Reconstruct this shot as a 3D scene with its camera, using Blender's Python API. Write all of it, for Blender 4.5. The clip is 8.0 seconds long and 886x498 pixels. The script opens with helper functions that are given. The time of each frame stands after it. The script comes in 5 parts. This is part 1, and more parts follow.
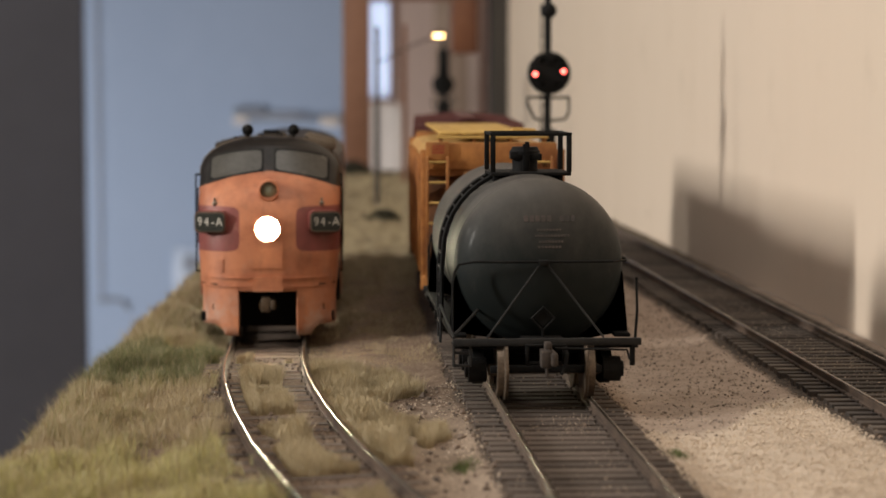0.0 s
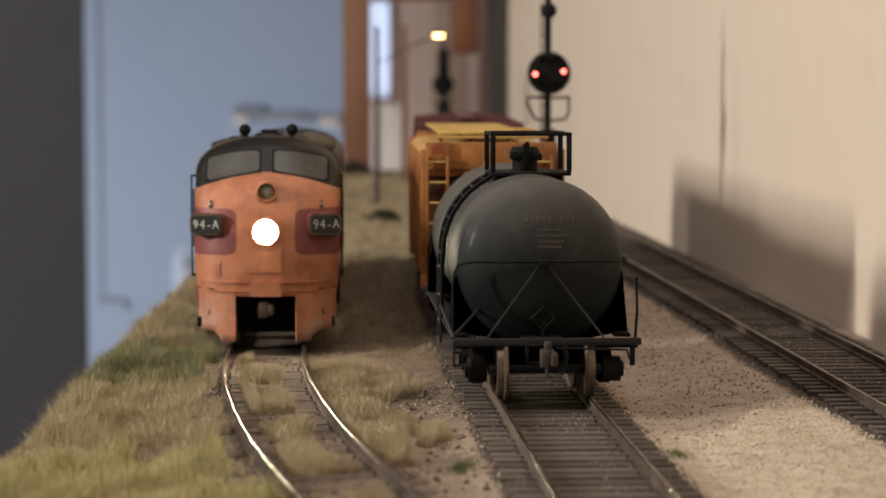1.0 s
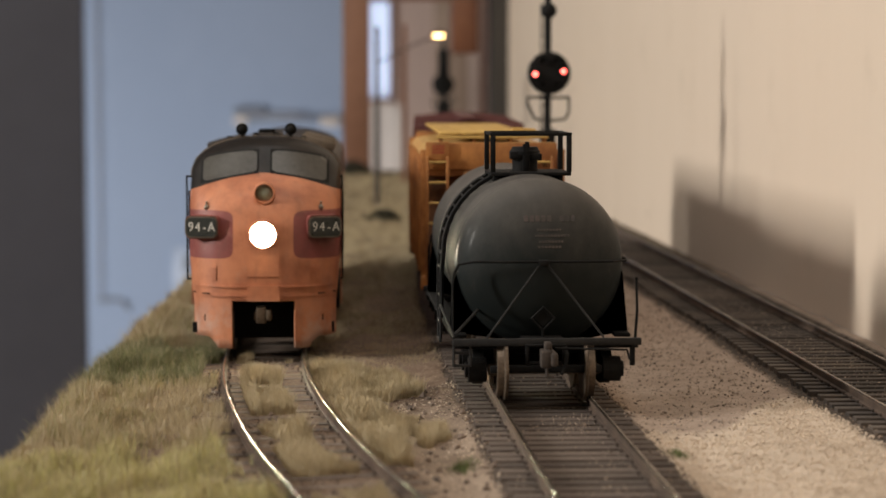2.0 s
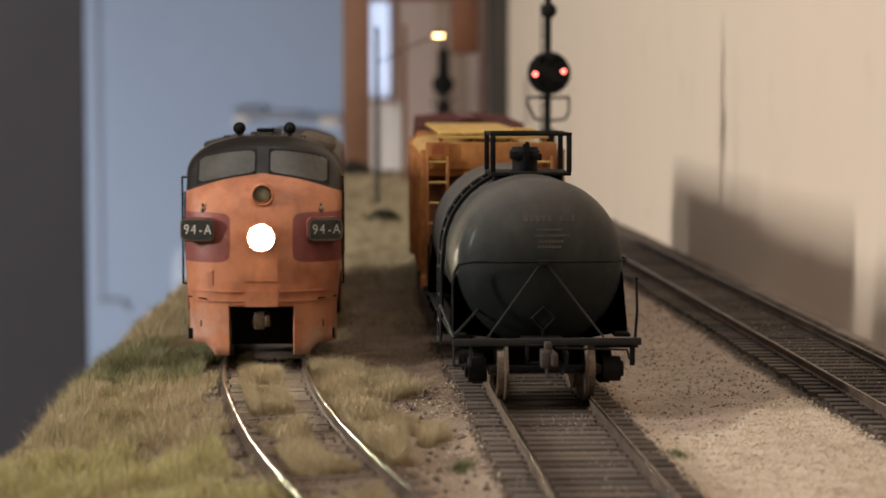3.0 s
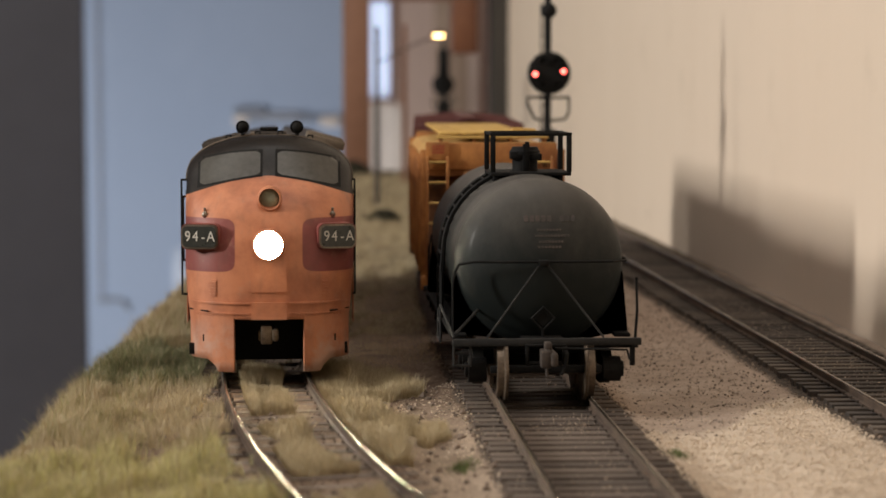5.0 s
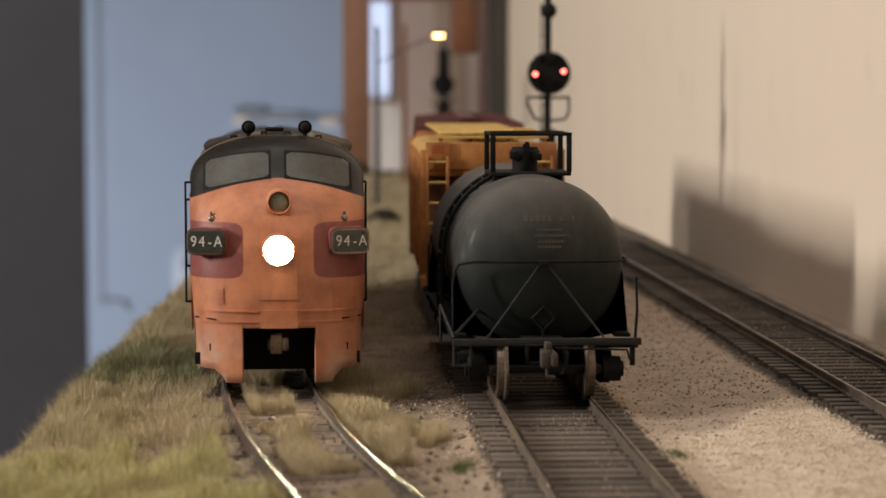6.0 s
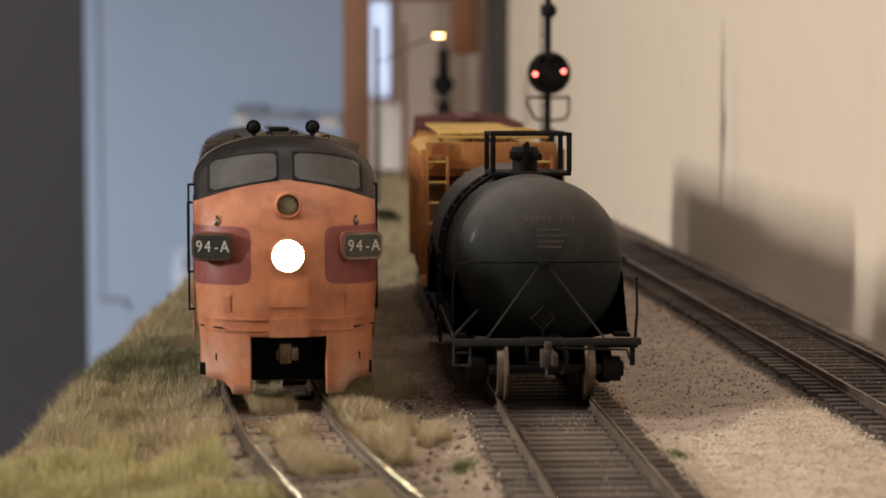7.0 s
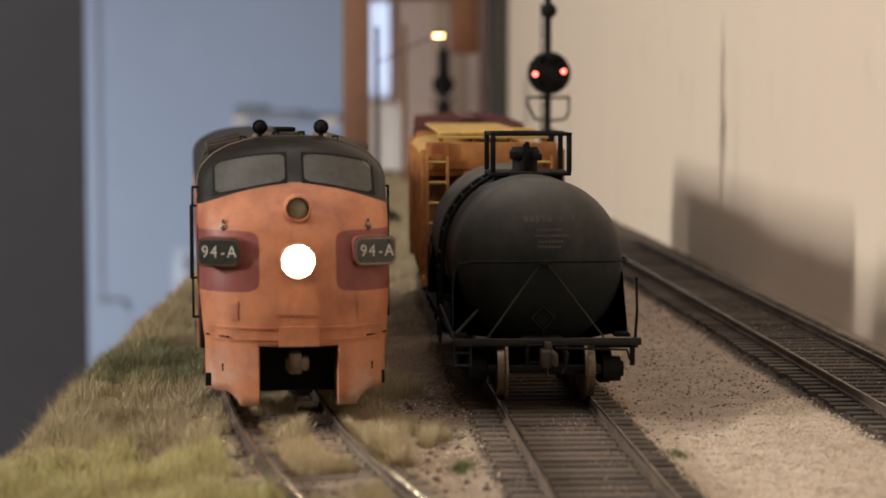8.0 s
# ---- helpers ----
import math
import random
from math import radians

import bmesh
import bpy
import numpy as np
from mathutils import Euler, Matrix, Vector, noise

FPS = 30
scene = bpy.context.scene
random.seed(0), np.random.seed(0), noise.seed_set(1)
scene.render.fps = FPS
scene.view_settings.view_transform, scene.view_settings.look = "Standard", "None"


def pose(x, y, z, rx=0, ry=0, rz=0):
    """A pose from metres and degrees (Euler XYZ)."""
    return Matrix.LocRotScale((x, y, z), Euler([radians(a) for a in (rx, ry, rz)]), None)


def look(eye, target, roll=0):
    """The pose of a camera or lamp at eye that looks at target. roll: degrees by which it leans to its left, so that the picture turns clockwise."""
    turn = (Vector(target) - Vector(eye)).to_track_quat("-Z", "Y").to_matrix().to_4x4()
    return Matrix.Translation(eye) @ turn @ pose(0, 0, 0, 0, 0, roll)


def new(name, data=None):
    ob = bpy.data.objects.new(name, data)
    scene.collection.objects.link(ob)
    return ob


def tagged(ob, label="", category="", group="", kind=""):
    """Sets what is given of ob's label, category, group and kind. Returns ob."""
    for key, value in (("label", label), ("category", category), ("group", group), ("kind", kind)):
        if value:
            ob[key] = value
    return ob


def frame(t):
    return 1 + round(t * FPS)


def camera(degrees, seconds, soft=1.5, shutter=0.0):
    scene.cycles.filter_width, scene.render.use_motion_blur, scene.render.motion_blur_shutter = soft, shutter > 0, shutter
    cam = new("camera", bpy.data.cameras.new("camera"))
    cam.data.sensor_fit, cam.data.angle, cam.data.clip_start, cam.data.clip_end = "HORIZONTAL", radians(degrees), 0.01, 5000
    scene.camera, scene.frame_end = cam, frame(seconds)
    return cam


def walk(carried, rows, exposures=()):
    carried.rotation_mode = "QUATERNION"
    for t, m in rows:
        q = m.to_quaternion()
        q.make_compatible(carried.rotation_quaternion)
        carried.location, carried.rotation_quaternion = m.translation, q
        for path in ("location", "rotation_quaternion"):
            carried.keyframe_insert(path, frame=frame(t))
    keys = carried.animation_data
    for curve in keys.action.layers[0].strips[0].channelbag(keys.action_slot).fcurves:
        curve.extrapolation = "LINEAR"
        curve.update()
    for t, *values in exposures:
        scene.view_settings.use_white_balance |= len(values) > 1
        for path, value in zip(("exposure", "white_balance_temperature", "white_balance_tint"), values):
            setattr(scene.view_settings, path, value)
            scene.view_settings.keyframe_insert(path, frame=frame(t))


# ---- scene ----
# camera: stands still at the end of a model railway, about 60 mm above the rails (1:87)
MM = 0.001
EYE = Vector((0, 0, 0.060))
cam = camera(23.93, 8.0, soft=1.6)
cam.data.dof.use_dof = True
cam.data.dof.focus_distance = 0.418
cam.data.dof.aperture_fstop = 28.0
GAZE = (236 / 3700, 1.0, -303 / 3700)
AIM = look(EYE, EYE + Vector(GAZE))
walk(cam, [(0, AIM), (8.0, AIM)], exposures=[(0, 0.0), (8.0, 0.0)])

# ---- light ----
world = bpy.data.worlds.new("daylight")
scene.world = world
world.use_nodes = True
sky = world.node_tree.nodes.new("ShaderNodeTexSky")
sky.sky_type, sky.sun_disc = "NISHITA", False
sky.sun_elevation, sky.sun_rotation = radians(35), radians(200)
world.node_tree.links.new(sky.outputs[0], world.node_tree.nodes["Background"].inputs[0])
world.node_tree.nodes["Background"].inputs[1].default_value = 0.1


def room_lamp(name, eye, target, wide, tall, watts, colour):
    """A lamp panel at eye that faces target."""
    lamp = bpy.data.lights.new(name, "AREA")
    lamp.shape, lamp.size, lamp.size_y = "RECTANGLE", wide, tall
    lamp.energy, lamp.color = watts, colour
    ob = new(name, lamp)
    ob.matrix_world = look(eye, target)
    return ob


# a tall warm lamp across the aisle, a smaller one nearer
room_lamp("aisle_lamp", (-2.06, 0.05, 0.72), (0.05, 0.55, 0.02), 0.13, 0.48, 40, (1.0, 0.945, 0.875))
room_lamp("overhead_lamp", (-1.60, 0.80, 0.70), (0.05, 0.60, 0.02), 0.16, 0.10, 4.0, (1.0, 0.94, 0.86))
# two added fills above the layout, with no fixture, to lift the ground
room_lamp("layout_fill_left", (-0.42, 0.28, 0.80), (-0.04, 0.36, 0.0), 0.45, 0.35, 1.25, (0.98, 0.95, 0.91))
room_lamp("layout_fill_top", (0.04, 0.27, 0.83), (0.04, 0.33, 0.0), 0.3, 0.2, 1.55, (0.98, 0.95, 0.91))
# added fill low in the far room, there only to brighten the blue wall
room_lamp("far_wall_fill", (-0.75, 2.6, -0.35), (-0.25, 3.9, -0.35), 0.9, 0.6, 14.5, (1.0, 0.97, 0.95))


# ---- materials ----
class Nodes:
    """A short way to write node trees."""

    def __init__(self, name):
        self.mat = bpy.data.materials.new(name)
        self.mat.use_nodes = True
        self.tree = self.mat.node_tree
        self.bsdf = self.tree.nodes["Principled BSDF"]

    def put(self, socket, value):
        if isinstance(value, bpy.types.NodeSocket):
            self.tree.links.new(value, socket)
        elif isinstance(value, (tuple, list)):
            socket.default_value = (*value, 1.0) if len(value) == 3 and len(socket.default_value) == 4 else value
        else:
            socket.default_value = value

    def math(self, op, a, b=0.0, c=0.0):
        n = self.tree.nodes.new("ShaderNodeMath")
        n.operation = op
        for i, v in enumerate((a, b, c)):
            self.put(n.inputs[i], v)
        return n.outputs[0]

    def mix(self, f, a, b):
        n = self.tree.nodes.new("ShaderNodeMix")
        n.data_type = "RGBA"
        self.put(n.inputs[0], f), self.put(n.inputs[6], a), self.put(n.inputs[7], b)
        return n.outputs[2]

    def coords(self, world_space=False):
        if world_space:
            return self.tree.nodes.new("ShaderNodeNewGeometry").outputs["Position"]
        return self.tree.nodes.new("ShaderNodeTexCoord").outputs["Object"]

    def xyz(self, vec):
        n = self.tree.nodes.new("ShaderNodeSeparateXYZ")
        self.put(n.inputs[0], vec)
        return n.outputs

    def noise(self, vec, scale, detail=4.0, rough=0.6):
        n = self.tree.nodes.new("ShaderNodeTexNoise")
        self.put(n.inputs["Vector"], vec)
        n.inputs["Scale"].default_value, n.inputs["Detail"].default_value = scale, detail
        n.inputs["Roughness"].default_value = rough
        return n.outputs["Fac"]

    def ramp(self, v, lo, hi):
        n = self.tree.nodes.new("ShaderNodeMapRange")
        n.interpolation_type = "SMOOTHSTEP"
        for i, x in enumerate((v, lo, hi)):
            self.put(n.inputs[i], x)
        return n.outputs[0]

    def stretch(self, vec, s):
        n = self.tree.nodes.new("ShaderNodeMapping")
        self.put(n.inputs[0], vec)
        n.inputs["Scale"].default_value = s
        return n.outputs[0]

    def bump(self, h, strength, dist):
        n = self.tree.nodes.new("ShaderNodeBump")
        n.inputs["Strength"].default_value, n.inputs["Distance"].default_value = strength, dist
        self.put(n.inputs["Height"], h)
        self.put(self.bsdf.inputs["Normal"], n.outputs[0])

    def end(self, colour, rough=0.6, metal=0.0, spec=0.5):
        self.put(self.bsdf.inputs["Base Color"], colour)
        self.put(self.bsdf.inputs["Roughness"], rough)
        self.put(self.bsdf.inputs["Metallic"], metal)
        self.put(self.bsdf.inputs["Specular IOR Level"], spec)
        return self.mat


def worn(name, a, b, scale=250, rough=0.6, metal=0.0, bump=0.0, dust=None, spec=0.5, big=0.25, world_space=False):
    """Paint, metal or earth in two tones, with coarse stains, fine grain and, if given, dust on the upper faces."""
    n = Nodes(name)
    p = n.coords(world_space)
    coarse, fine = n.noise(p, scale * big), n.noise(p, scale * 4, 3)
    c = n.mix(n.ramp(n.math("ADD", n.math("MULTIPLY", coarse, 0.7), n.math("MULTIPLY", fine, 0.3)), 0.35, 0.65), a, b)
    if dust:
        up = n.xyz(n.tree.nodes.new("ShaderNodeNewGeometry").outputs["Normal"])[2]
        c = n.mix(n.math("MULTIPLY", n.ramp(up, 0.1, 1.0), n.ramp(coarse, 0.25, 0.7)), c, dust)
    if bump:
        n.bump(fine, 0.6, bump * MM)
    return n.end(c, n.math("ADD", rough - 0.1, n.math("MULTIPLY", fine, 0.2)), metal, spec)


def glow(name, colour, strength):
    n = Nodes(name)
    n.put(n.bsdf.inputs["Emission Color"], colour)
    n.bsdf.inputs["Emission Strength"].default_value = strength
    return n.end(colour, 0.4)


def per_piece(name, a, b, scale, rough, bump, island=False, metal=0.0):
    """As worn(), and each piece with a tone of its own."""
    n = Nodes(name)
    p = n.coords()
    if island:
        rnd = n.tree.nodes.new("ShaderNodeNewGeometry").outputs["Random Per Island"]
    else:
        rnd = n.tree.nodes.new("ShaderNodeObjectInfo").outputs["Random"]
    grain = n.noise(p, scale, 3)
    f = n.math("ADD", n.math("MULTIPLY", rnd, 0.65), n.math("MULTIPLY", grain, 0.35))
    n.bump(grain, 0.5, bump * MM)
    return n.end(n.mix(n.ramp(f, 0.1, 0.9), a, b), rough, metal)


def loco_paint():
    """Orange nose and sides, a maroon band, a black roof and brow; dusty."""
    n = Nodes("orange_maroon_black_paint")
    p = n.coords()
    x, y, z = n.xyz(p)
    ax = n.math("MULTIPLY", n.math("ABSOLUTE", x), 1 / (17 * MM))
    brow = n.math("ADD", n.math("MULTIPLY", z, 1000), n.math("MULTIPLY", n.math("POWER", ax, 1.6), 4.0))
    behind = n.ramp(y, 21 * MM, 21.5 * MM)
    black = n.math("MAXIMUM", n.ramp(brow, 41.25, 41.45), n.math("MULTIPLY", behind, n.ramp(z, 37.6 * MM, 37.9 * MM)))
    zz = n.math("ABSOLUTE", n.math("SUBTRACT", z, 27.6 * MM))
    corner = n.math("ADD", n.math("POWER", n.math("MULTIPLY", zz, 1 / (5.4 * MM)), 8),
                    n.math("POWER", n.math("MAXIMUM", n.math("MULTIPLY", n.math("SUBTRACT", 1.0, ax), 1 / 0.60), 0.0), 8))
    band = n.math("SUBTRACT", 1.0, n.ramp(corner, 0.9, 1.1))
    coarse, fine = n.noise(p, 130, 5), n.noise(p, 1500, 3)
    orange = n.mix(n.ramp(coarse, 0.35, 0.7), (0.57, 0.228, 0.118), (0.39, 0.140, 0.073))
    maroon = n.mix(n.ramp(coarse, 0.3, 0.7), (0.27, 0.078, 0.066), (0.19, 0.056, 0.050))
    dark = n.mix(n.ramp(coarse, 0.3, 0.7), (0.007, 0.0055, 0.005), (0.014, 0.011, 0.0095))
    dark = n.mix(n.math("MULTIPLY", n.ramp(y, 23 * MM, 23.4 * MM), n.ramp(coarse, 0.2, 0.75)), dark, (0.046, 0.039, 0.034))
    c = n.mix(black, n.mix(band, orange, maroon), dark)
    grime = n.math("MULTIPLY", n.ramp(n.noise(n.stretch(p, (1, 1, 0.25)), 420, 5), 0.45, 0.80), 0.28)
    c = n.mix(n.math("MULTIPLY", grime, n.math("SUBTRACT", 1.0, n.math("MULTIPLY", black, 0.8))), c, (0.16, 0.10, 0.07))
    dusty = n.math("MULTIPLY", n.ramp(n.noise(p, 240, 6, 0.7), 0.52, 0.75), n.math("MULTIPLY", n.math("SUBTRACT", 1.0, black), 0.3))
    c = n.mix(dusty, c, (0.40, 0.25, 0.18))
    low = n.math("MULTIPLY", n.math("SUBTRACT", 1.0, n.ramp(z, 6 * MM, 15 * MM)), n.ramp(n.noise(p, 170, 5, 0.65), 0.38, 0.64))
    c = n.mix(n.math("MULTIPLY", low, 0.7), c, (0.50, 0.35, 0.28))
    n.bump(fine, 0.25, 0.04 * MM)
    return n.end(c, n.math("ADD", 0.33, n.math("MULTIPLY", fine, 0.25)), 0.0, 0.3)


def ground_paint():
    """Brown dirt, paler sand and dark cinders in stretches of the layout; the sand is browned where the tank car's
    shadow falls.
    """
    n = Nodes("layout_soil")
    p = n.coords(True)
    x, y, z = n.xyz(p)
    coarse, mid, fine = n.noise(p, 40, 4), n.noise(p, 190, 4), n.noise(p, 1300, 4)
    soil = n.mix(n.ramp(mid, 0.35, 0.65), (0.115, 0.076, 0.053), (0.19, 0.134, 0.096))
    soil = n.mix(n.ramp(fine, 0.52, 0.70), soil, (0.34, 0.26, 0.195))
    sand = n.mix(n.ramp(mid, 0.3, 0.7), (0.50, 0.41, 0.32), (0.60, 0.50, 0.40))
    wob = n.math("MULTIPLY", n.math("SUBTRACT", coarse, 0.5), 0.05)
    # curved border that traces the edge of the tank car's shadow
    bend = n.math("MULTIPLY", n.ramp(x, 0.072, 0.094), 0.040)
    front = n.math("SUBTRACT", 1.0, n.ramp(n.math("ADD", n.math("SUBTRACT", y, bend), n.math("MULTIPLY", wob, 0.35)), 0.362, 0.370))
    side = n.math("MULTIPLY", n.ramp(x, 0.056, 0.060), front)
    left = n.math("MULTIPLY", n.math("SUBTRACT", 1.0, n.ramp(n.math("ADD", x, n.math("MULTIPLY", wob, 0.2)), 0.0275, 0.031)), n.ramp(x, 0.012, 0.022))
    left = n.math("MULTIPLY", left, n.math("SUBTRACT", 1.0, n.ramp(y, 0.36, 0.42)))
    # sand with its own dark specks, toned down for the tank car's shadow
    shadow_sand = n.mix(n.ramp(mid, 0.3, 0.7), (0.30, 0.232, 0.185), (0.40, 0.315, 0.25))
    shadow_sand = n.mix(n.ramp(fine, 0.58, 0.70), shadow_sand, (0.12, 0.09, 0.072))
    ground = n.mix(n.math("MULTIPLY", n.ramp(x, 0.056, 0.060), n.math("SUBTRACT", 1.0, n.ramp(y, 0.62, 0.75))), soil, shadow_sand)
    c = n.mix(side, ground, sand)
    c = n.mix(n.math("MULTIPLY", left, 0.30), c, sand)
    bent = n.math("MULTIPLY", n.math("POWER", n.math("MAXIMUM", n.math("SUBTRACT", y, 0.5), 0.0), 2.0), 0.18)
    d2 = n.math("ABSOLUTE", n.math("SUBTRACT", n.math("SUBTRACT", x, bent), 0.044))
    d3 = n.math("ABSOLUTE", n.math("SUBTRACT", x, 0.1145))
    cinder = n.math("MAXIMUM", n.math("SUBTRACT", 1.0, n.ramp(n.math("ADD", d2, n.math("MULTIPLY", wob, 0.1)), 0.0145, 0.016)),
                    n.math("SUBTRACT", 1.0, n.ramp(n.math("ADD", d3, n.math("MULTIPLY", wob, 0.1)), 0.0165, 0.019)))
    c = n.mix(cinder, c, n.mix(n.ramp(fine, 0.4, 0.65), n.mix(n.ramp(x, 0.07, 0.08), (0.060, 0.045, 0.036), (0.045, 0.036, 0.030)), n.mix(n.ramp(x, 0.07, 0.08), (0.135, 0.105, 0.084), (0.12, 0.095, 0.075))))
    far = n.ramp(y, 0.60, 0.85)
    c = n.mix(n.math("MULTIPLY", far, n.math("SUBTRACT", 1.0, cinder)), c, n.mix(n.ramp(mid, 0.35, 0.65), (0.088, 0.068, 0.045), (0.13, 0.101, 0.066)))
    n.bump(fine, 0.8, 0.5 * MM)
    return n.end(c, 0.95, 0.0, 0.2)


def backdrop_paint():
    """Cream wall paint with faint drips and two hairline cracks' worth of staining."""
    n = Nodes("cream_wall_paint")
    p = n.coords(True)
    v = n.noise(n.stretch(p, (1, 1, 0.06)), 30, 4)
    g = n.noise(p, 600, 3)
    c = n.mix(n.ramp(v, 0.35, 0.7), (0.685, 0.575, 0.465), (0.672, 0.562, 0.452))
    c = n.mix(n.math("MULTIPLY", n.ramp(n.noise(p, 22, 5), 0.55, 0.8), 0.25), c, (0.42, 0.34, 0.25))
    c = n.mix(n.math("MULTIPLY", n.ramp(n.noise(p, 75, 2), 0.76, 0.80), 0.7), c, (0.20, 0.15, 0.11))
    n.bump(g, 0.3, 0.15 * MM)
    return n.end(c, 0.75, 0.0, 0.3)


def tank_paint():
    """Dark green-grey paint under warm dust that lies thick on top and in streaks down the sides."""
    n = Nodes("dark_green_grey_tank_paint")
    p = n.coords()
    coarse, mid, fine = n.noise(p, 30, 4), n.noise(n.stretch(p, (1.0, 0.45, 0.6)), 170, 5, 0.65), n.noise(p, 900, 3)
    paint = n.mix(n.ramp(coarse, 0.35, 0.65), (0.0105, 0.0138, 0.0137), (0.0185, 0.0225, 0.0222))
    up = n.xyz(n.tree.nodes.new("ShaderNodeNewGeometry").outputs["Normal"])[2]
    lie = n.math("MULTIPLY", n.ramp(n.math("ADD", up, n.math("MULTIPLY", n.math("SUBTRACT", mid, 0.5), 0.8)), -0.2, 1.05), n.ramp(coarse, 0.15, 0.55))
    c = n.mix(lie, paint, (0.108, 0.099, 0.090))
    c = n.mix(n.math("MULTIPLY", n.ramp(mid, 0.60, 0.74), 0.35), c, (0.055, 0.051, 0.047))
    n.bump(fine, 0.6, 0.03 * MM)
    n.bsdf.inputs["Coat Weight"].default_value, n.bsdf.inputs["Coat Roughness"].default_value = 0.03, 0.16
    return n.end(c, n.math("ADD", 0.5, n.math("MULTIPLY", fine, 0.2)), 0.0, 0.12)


PAINT = loco_paint()
SOIL = ground_paint()
CREAM = backdrop_paint()
BLUE = worn("pale_blue_wall_paint", (0.335, 0.42, 0.575), (0.365, 0.45, 0.605), 6, 0.8)
CHARCOAL = worn("charcoal_paint", (0.086, 0.086, 0.106), (0.102, 0.102, 0.124), 10, 0.7)
WHITE = worn("white_paint", (0.76, 0.69, 0.63), (0.68, 0.61, 0.55), 10, 0.6)
PLASTER = worn("grey_cream_plaster", (0.58, 0.44, 0.375), (0.52, 0.395, 0.335), 8, 0.85)
WOOD = worn("stained_pine", (0.20, 0.098, 0.060), (0.265, 0.135, 0.085), 40, 0.45, bump=0.1)
DARKWOOD = worn("dark_stained_pine", (0.16, 0.06, 0.03), (0.22, 0.09, 0.04), 40, 0.5)
PALEGREY = worn("pale_grey_laminate", (0.36, 0.39, 0.46), (0.42, 0.45, 0.52), 10, 0.7)
OUTLETWHITE = worn("outlet_plastic", (0.38, 0.46, 0.60), (0.41, 0.49, 0.63), 10, 0.4)
CASING = worn("beige_casing_paint", (0.60, 0.47, 0.39), (0.54, 0.42, 0.35), 10, 0.6)
SLATE = worn("slate_grey_laminate", (0.22, 0.245, 0.30), (0.27, 0.295, 0.35), 10, 0.7)
TANDOOR = worn("tan_door_paint", (0.36, 0.265, 0.195), (0.42, 0.31, 0.23), 12, 0.6)
UMBER = worn("umber_paint", (0.030, 0.025, 0.020), (0.05, 0.042, 0.033), 20, 0.8)
# unseen wall, floor and ceiling tones, kept dark to hold down bounced light
UNSEENWALL = worn("dark_brown_unseen_wall", (0.13, 0.085, 0.055), (0.17, 0.11, 0.07), 10, 0.6)
FLOOR = worn("grey_floor", (0.07, 0.06, 0.05), (0.10, 0.085, 0.075), 8, 0.7)
CEIL = worn("white_ceiling_paint", (0.40, 0.37, 0.33), (0.36, 0.33, 0.30), 10, 0.9)
RUST = worn("rusty_rail_side", (0.050, 0.033, 0.024), (0.115, 0.078, 0.055), 400, 0.75, bump=0.08)
RAILTOP = worn("polished_rail_head", (0.44, 0.38, 0.31), (0.11, 0.083, 0.060), 420, 0.24, metal=0.9)
TIE = per_piece("weathered_tie", (0.070, 0.051, 0.040), (0.165, 0.125, 0.098), 900, 0.85, 0.2)
TIEDUSTY = per_piece("dusty_tie", (0.052, 0.039, 0.031), (0.125, 0.095, 0.077), 900, 0.9, 0.25)
TIEDARK = per_piece("dark_weathered_tie", (0.036, 0.028, 0.023), (0.105, 0.082, 0.065), 900, 0.85, 0.2)
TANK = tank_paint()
BLACK = worn("dull_black_paint", (0.006, 0.006, 0.0065), (0.014, 0.0135, 0.013), 300, 0.68, bump=0.03, spec=0.12, dust=(0.022, 0.021, 0.020))
DUSTYBLACK = worn("dusty_black_metal", (0.012, 0.0118, 0.012), (0.028, 0.0268, 0.0258), 350, 0.65, bump=0.03, spec=0.25)
STEEL = worn("worn_steel", (0.30, 0.26, 0.21), (0.17, 0.13, 0.10), 500, 0.42, metal=0.8)
WHEEL = worn("browned_wheel_steel", (0.20, 0.155, 0.115), (0.10, 0.074, 0.054), 500, 0.5, metal=0.7)
GRIME = worn("brown_grime_metal", (0.034, 0.025, 0.020), (0.070, 0.052, 0.040), 400, 0.7, bump=0.05)
YELLOW = worn("faded_orange_yellow_paint", (0.47, 0.195, 0.050), (0.22, 0.078, 0.022), 110, 0.6, big=0.6, dust=(0.60, 0.42, 0.15), bump=0.03)
ROOFYELLOW = worn("dusty_yellow_paint", (0.58, 0.375, 0.11), (0.46, 0.28, 0.075), 160, 0.6)
MAROON = worn("weathered_oxide_red_paint", (0.095, 0.026, 0.025), (0.14, 0.048, 0.042), 120, 0.7, dust=(0.105, 0.058, 0.05))
LETTER = worn("faded_white_lettering", (0.72, 0.70, 0.64), (0.6, 0.58, 0.52), 400, 0.6)
GHOST = worn("worn_grey_lettering", (0.072, 0.054, 0.048), (0.030, 0.026, 0.024), 900, 0.6)
REDLETTER = worn("red_lettering", (0.42, 0.05, 0.03), (0.36, 0.06, 0.03), 400, 0.6)
BOARD = worn("black_number_glass", (0.035, 0.038, 0.034), (0.060, 0.062, 0.056), 300, 0.3)
LENS = worn("grey_green_lamp_glass", (0.32, 0.325, 0.24), (0.23, 0.235, 0.175), 500, 0.2)
WINDOW = worn("smoky_cab_glass", (0.050, 0.047, 0.040), (0.080, 0.075, 0.066), 220, 0.38, spec=0.4)
HEADLIGHT = glow("lit_headlight", (1.0, 0.90, 0.64), 400.0)
REDLAMP = glow("lit_red_signal_lamp", (1.0, 0.10, 0.075), 17.0)
WARMLAMP = glow("lit_street_lamp", (1.0, 0.62, 0.25), 20.0)
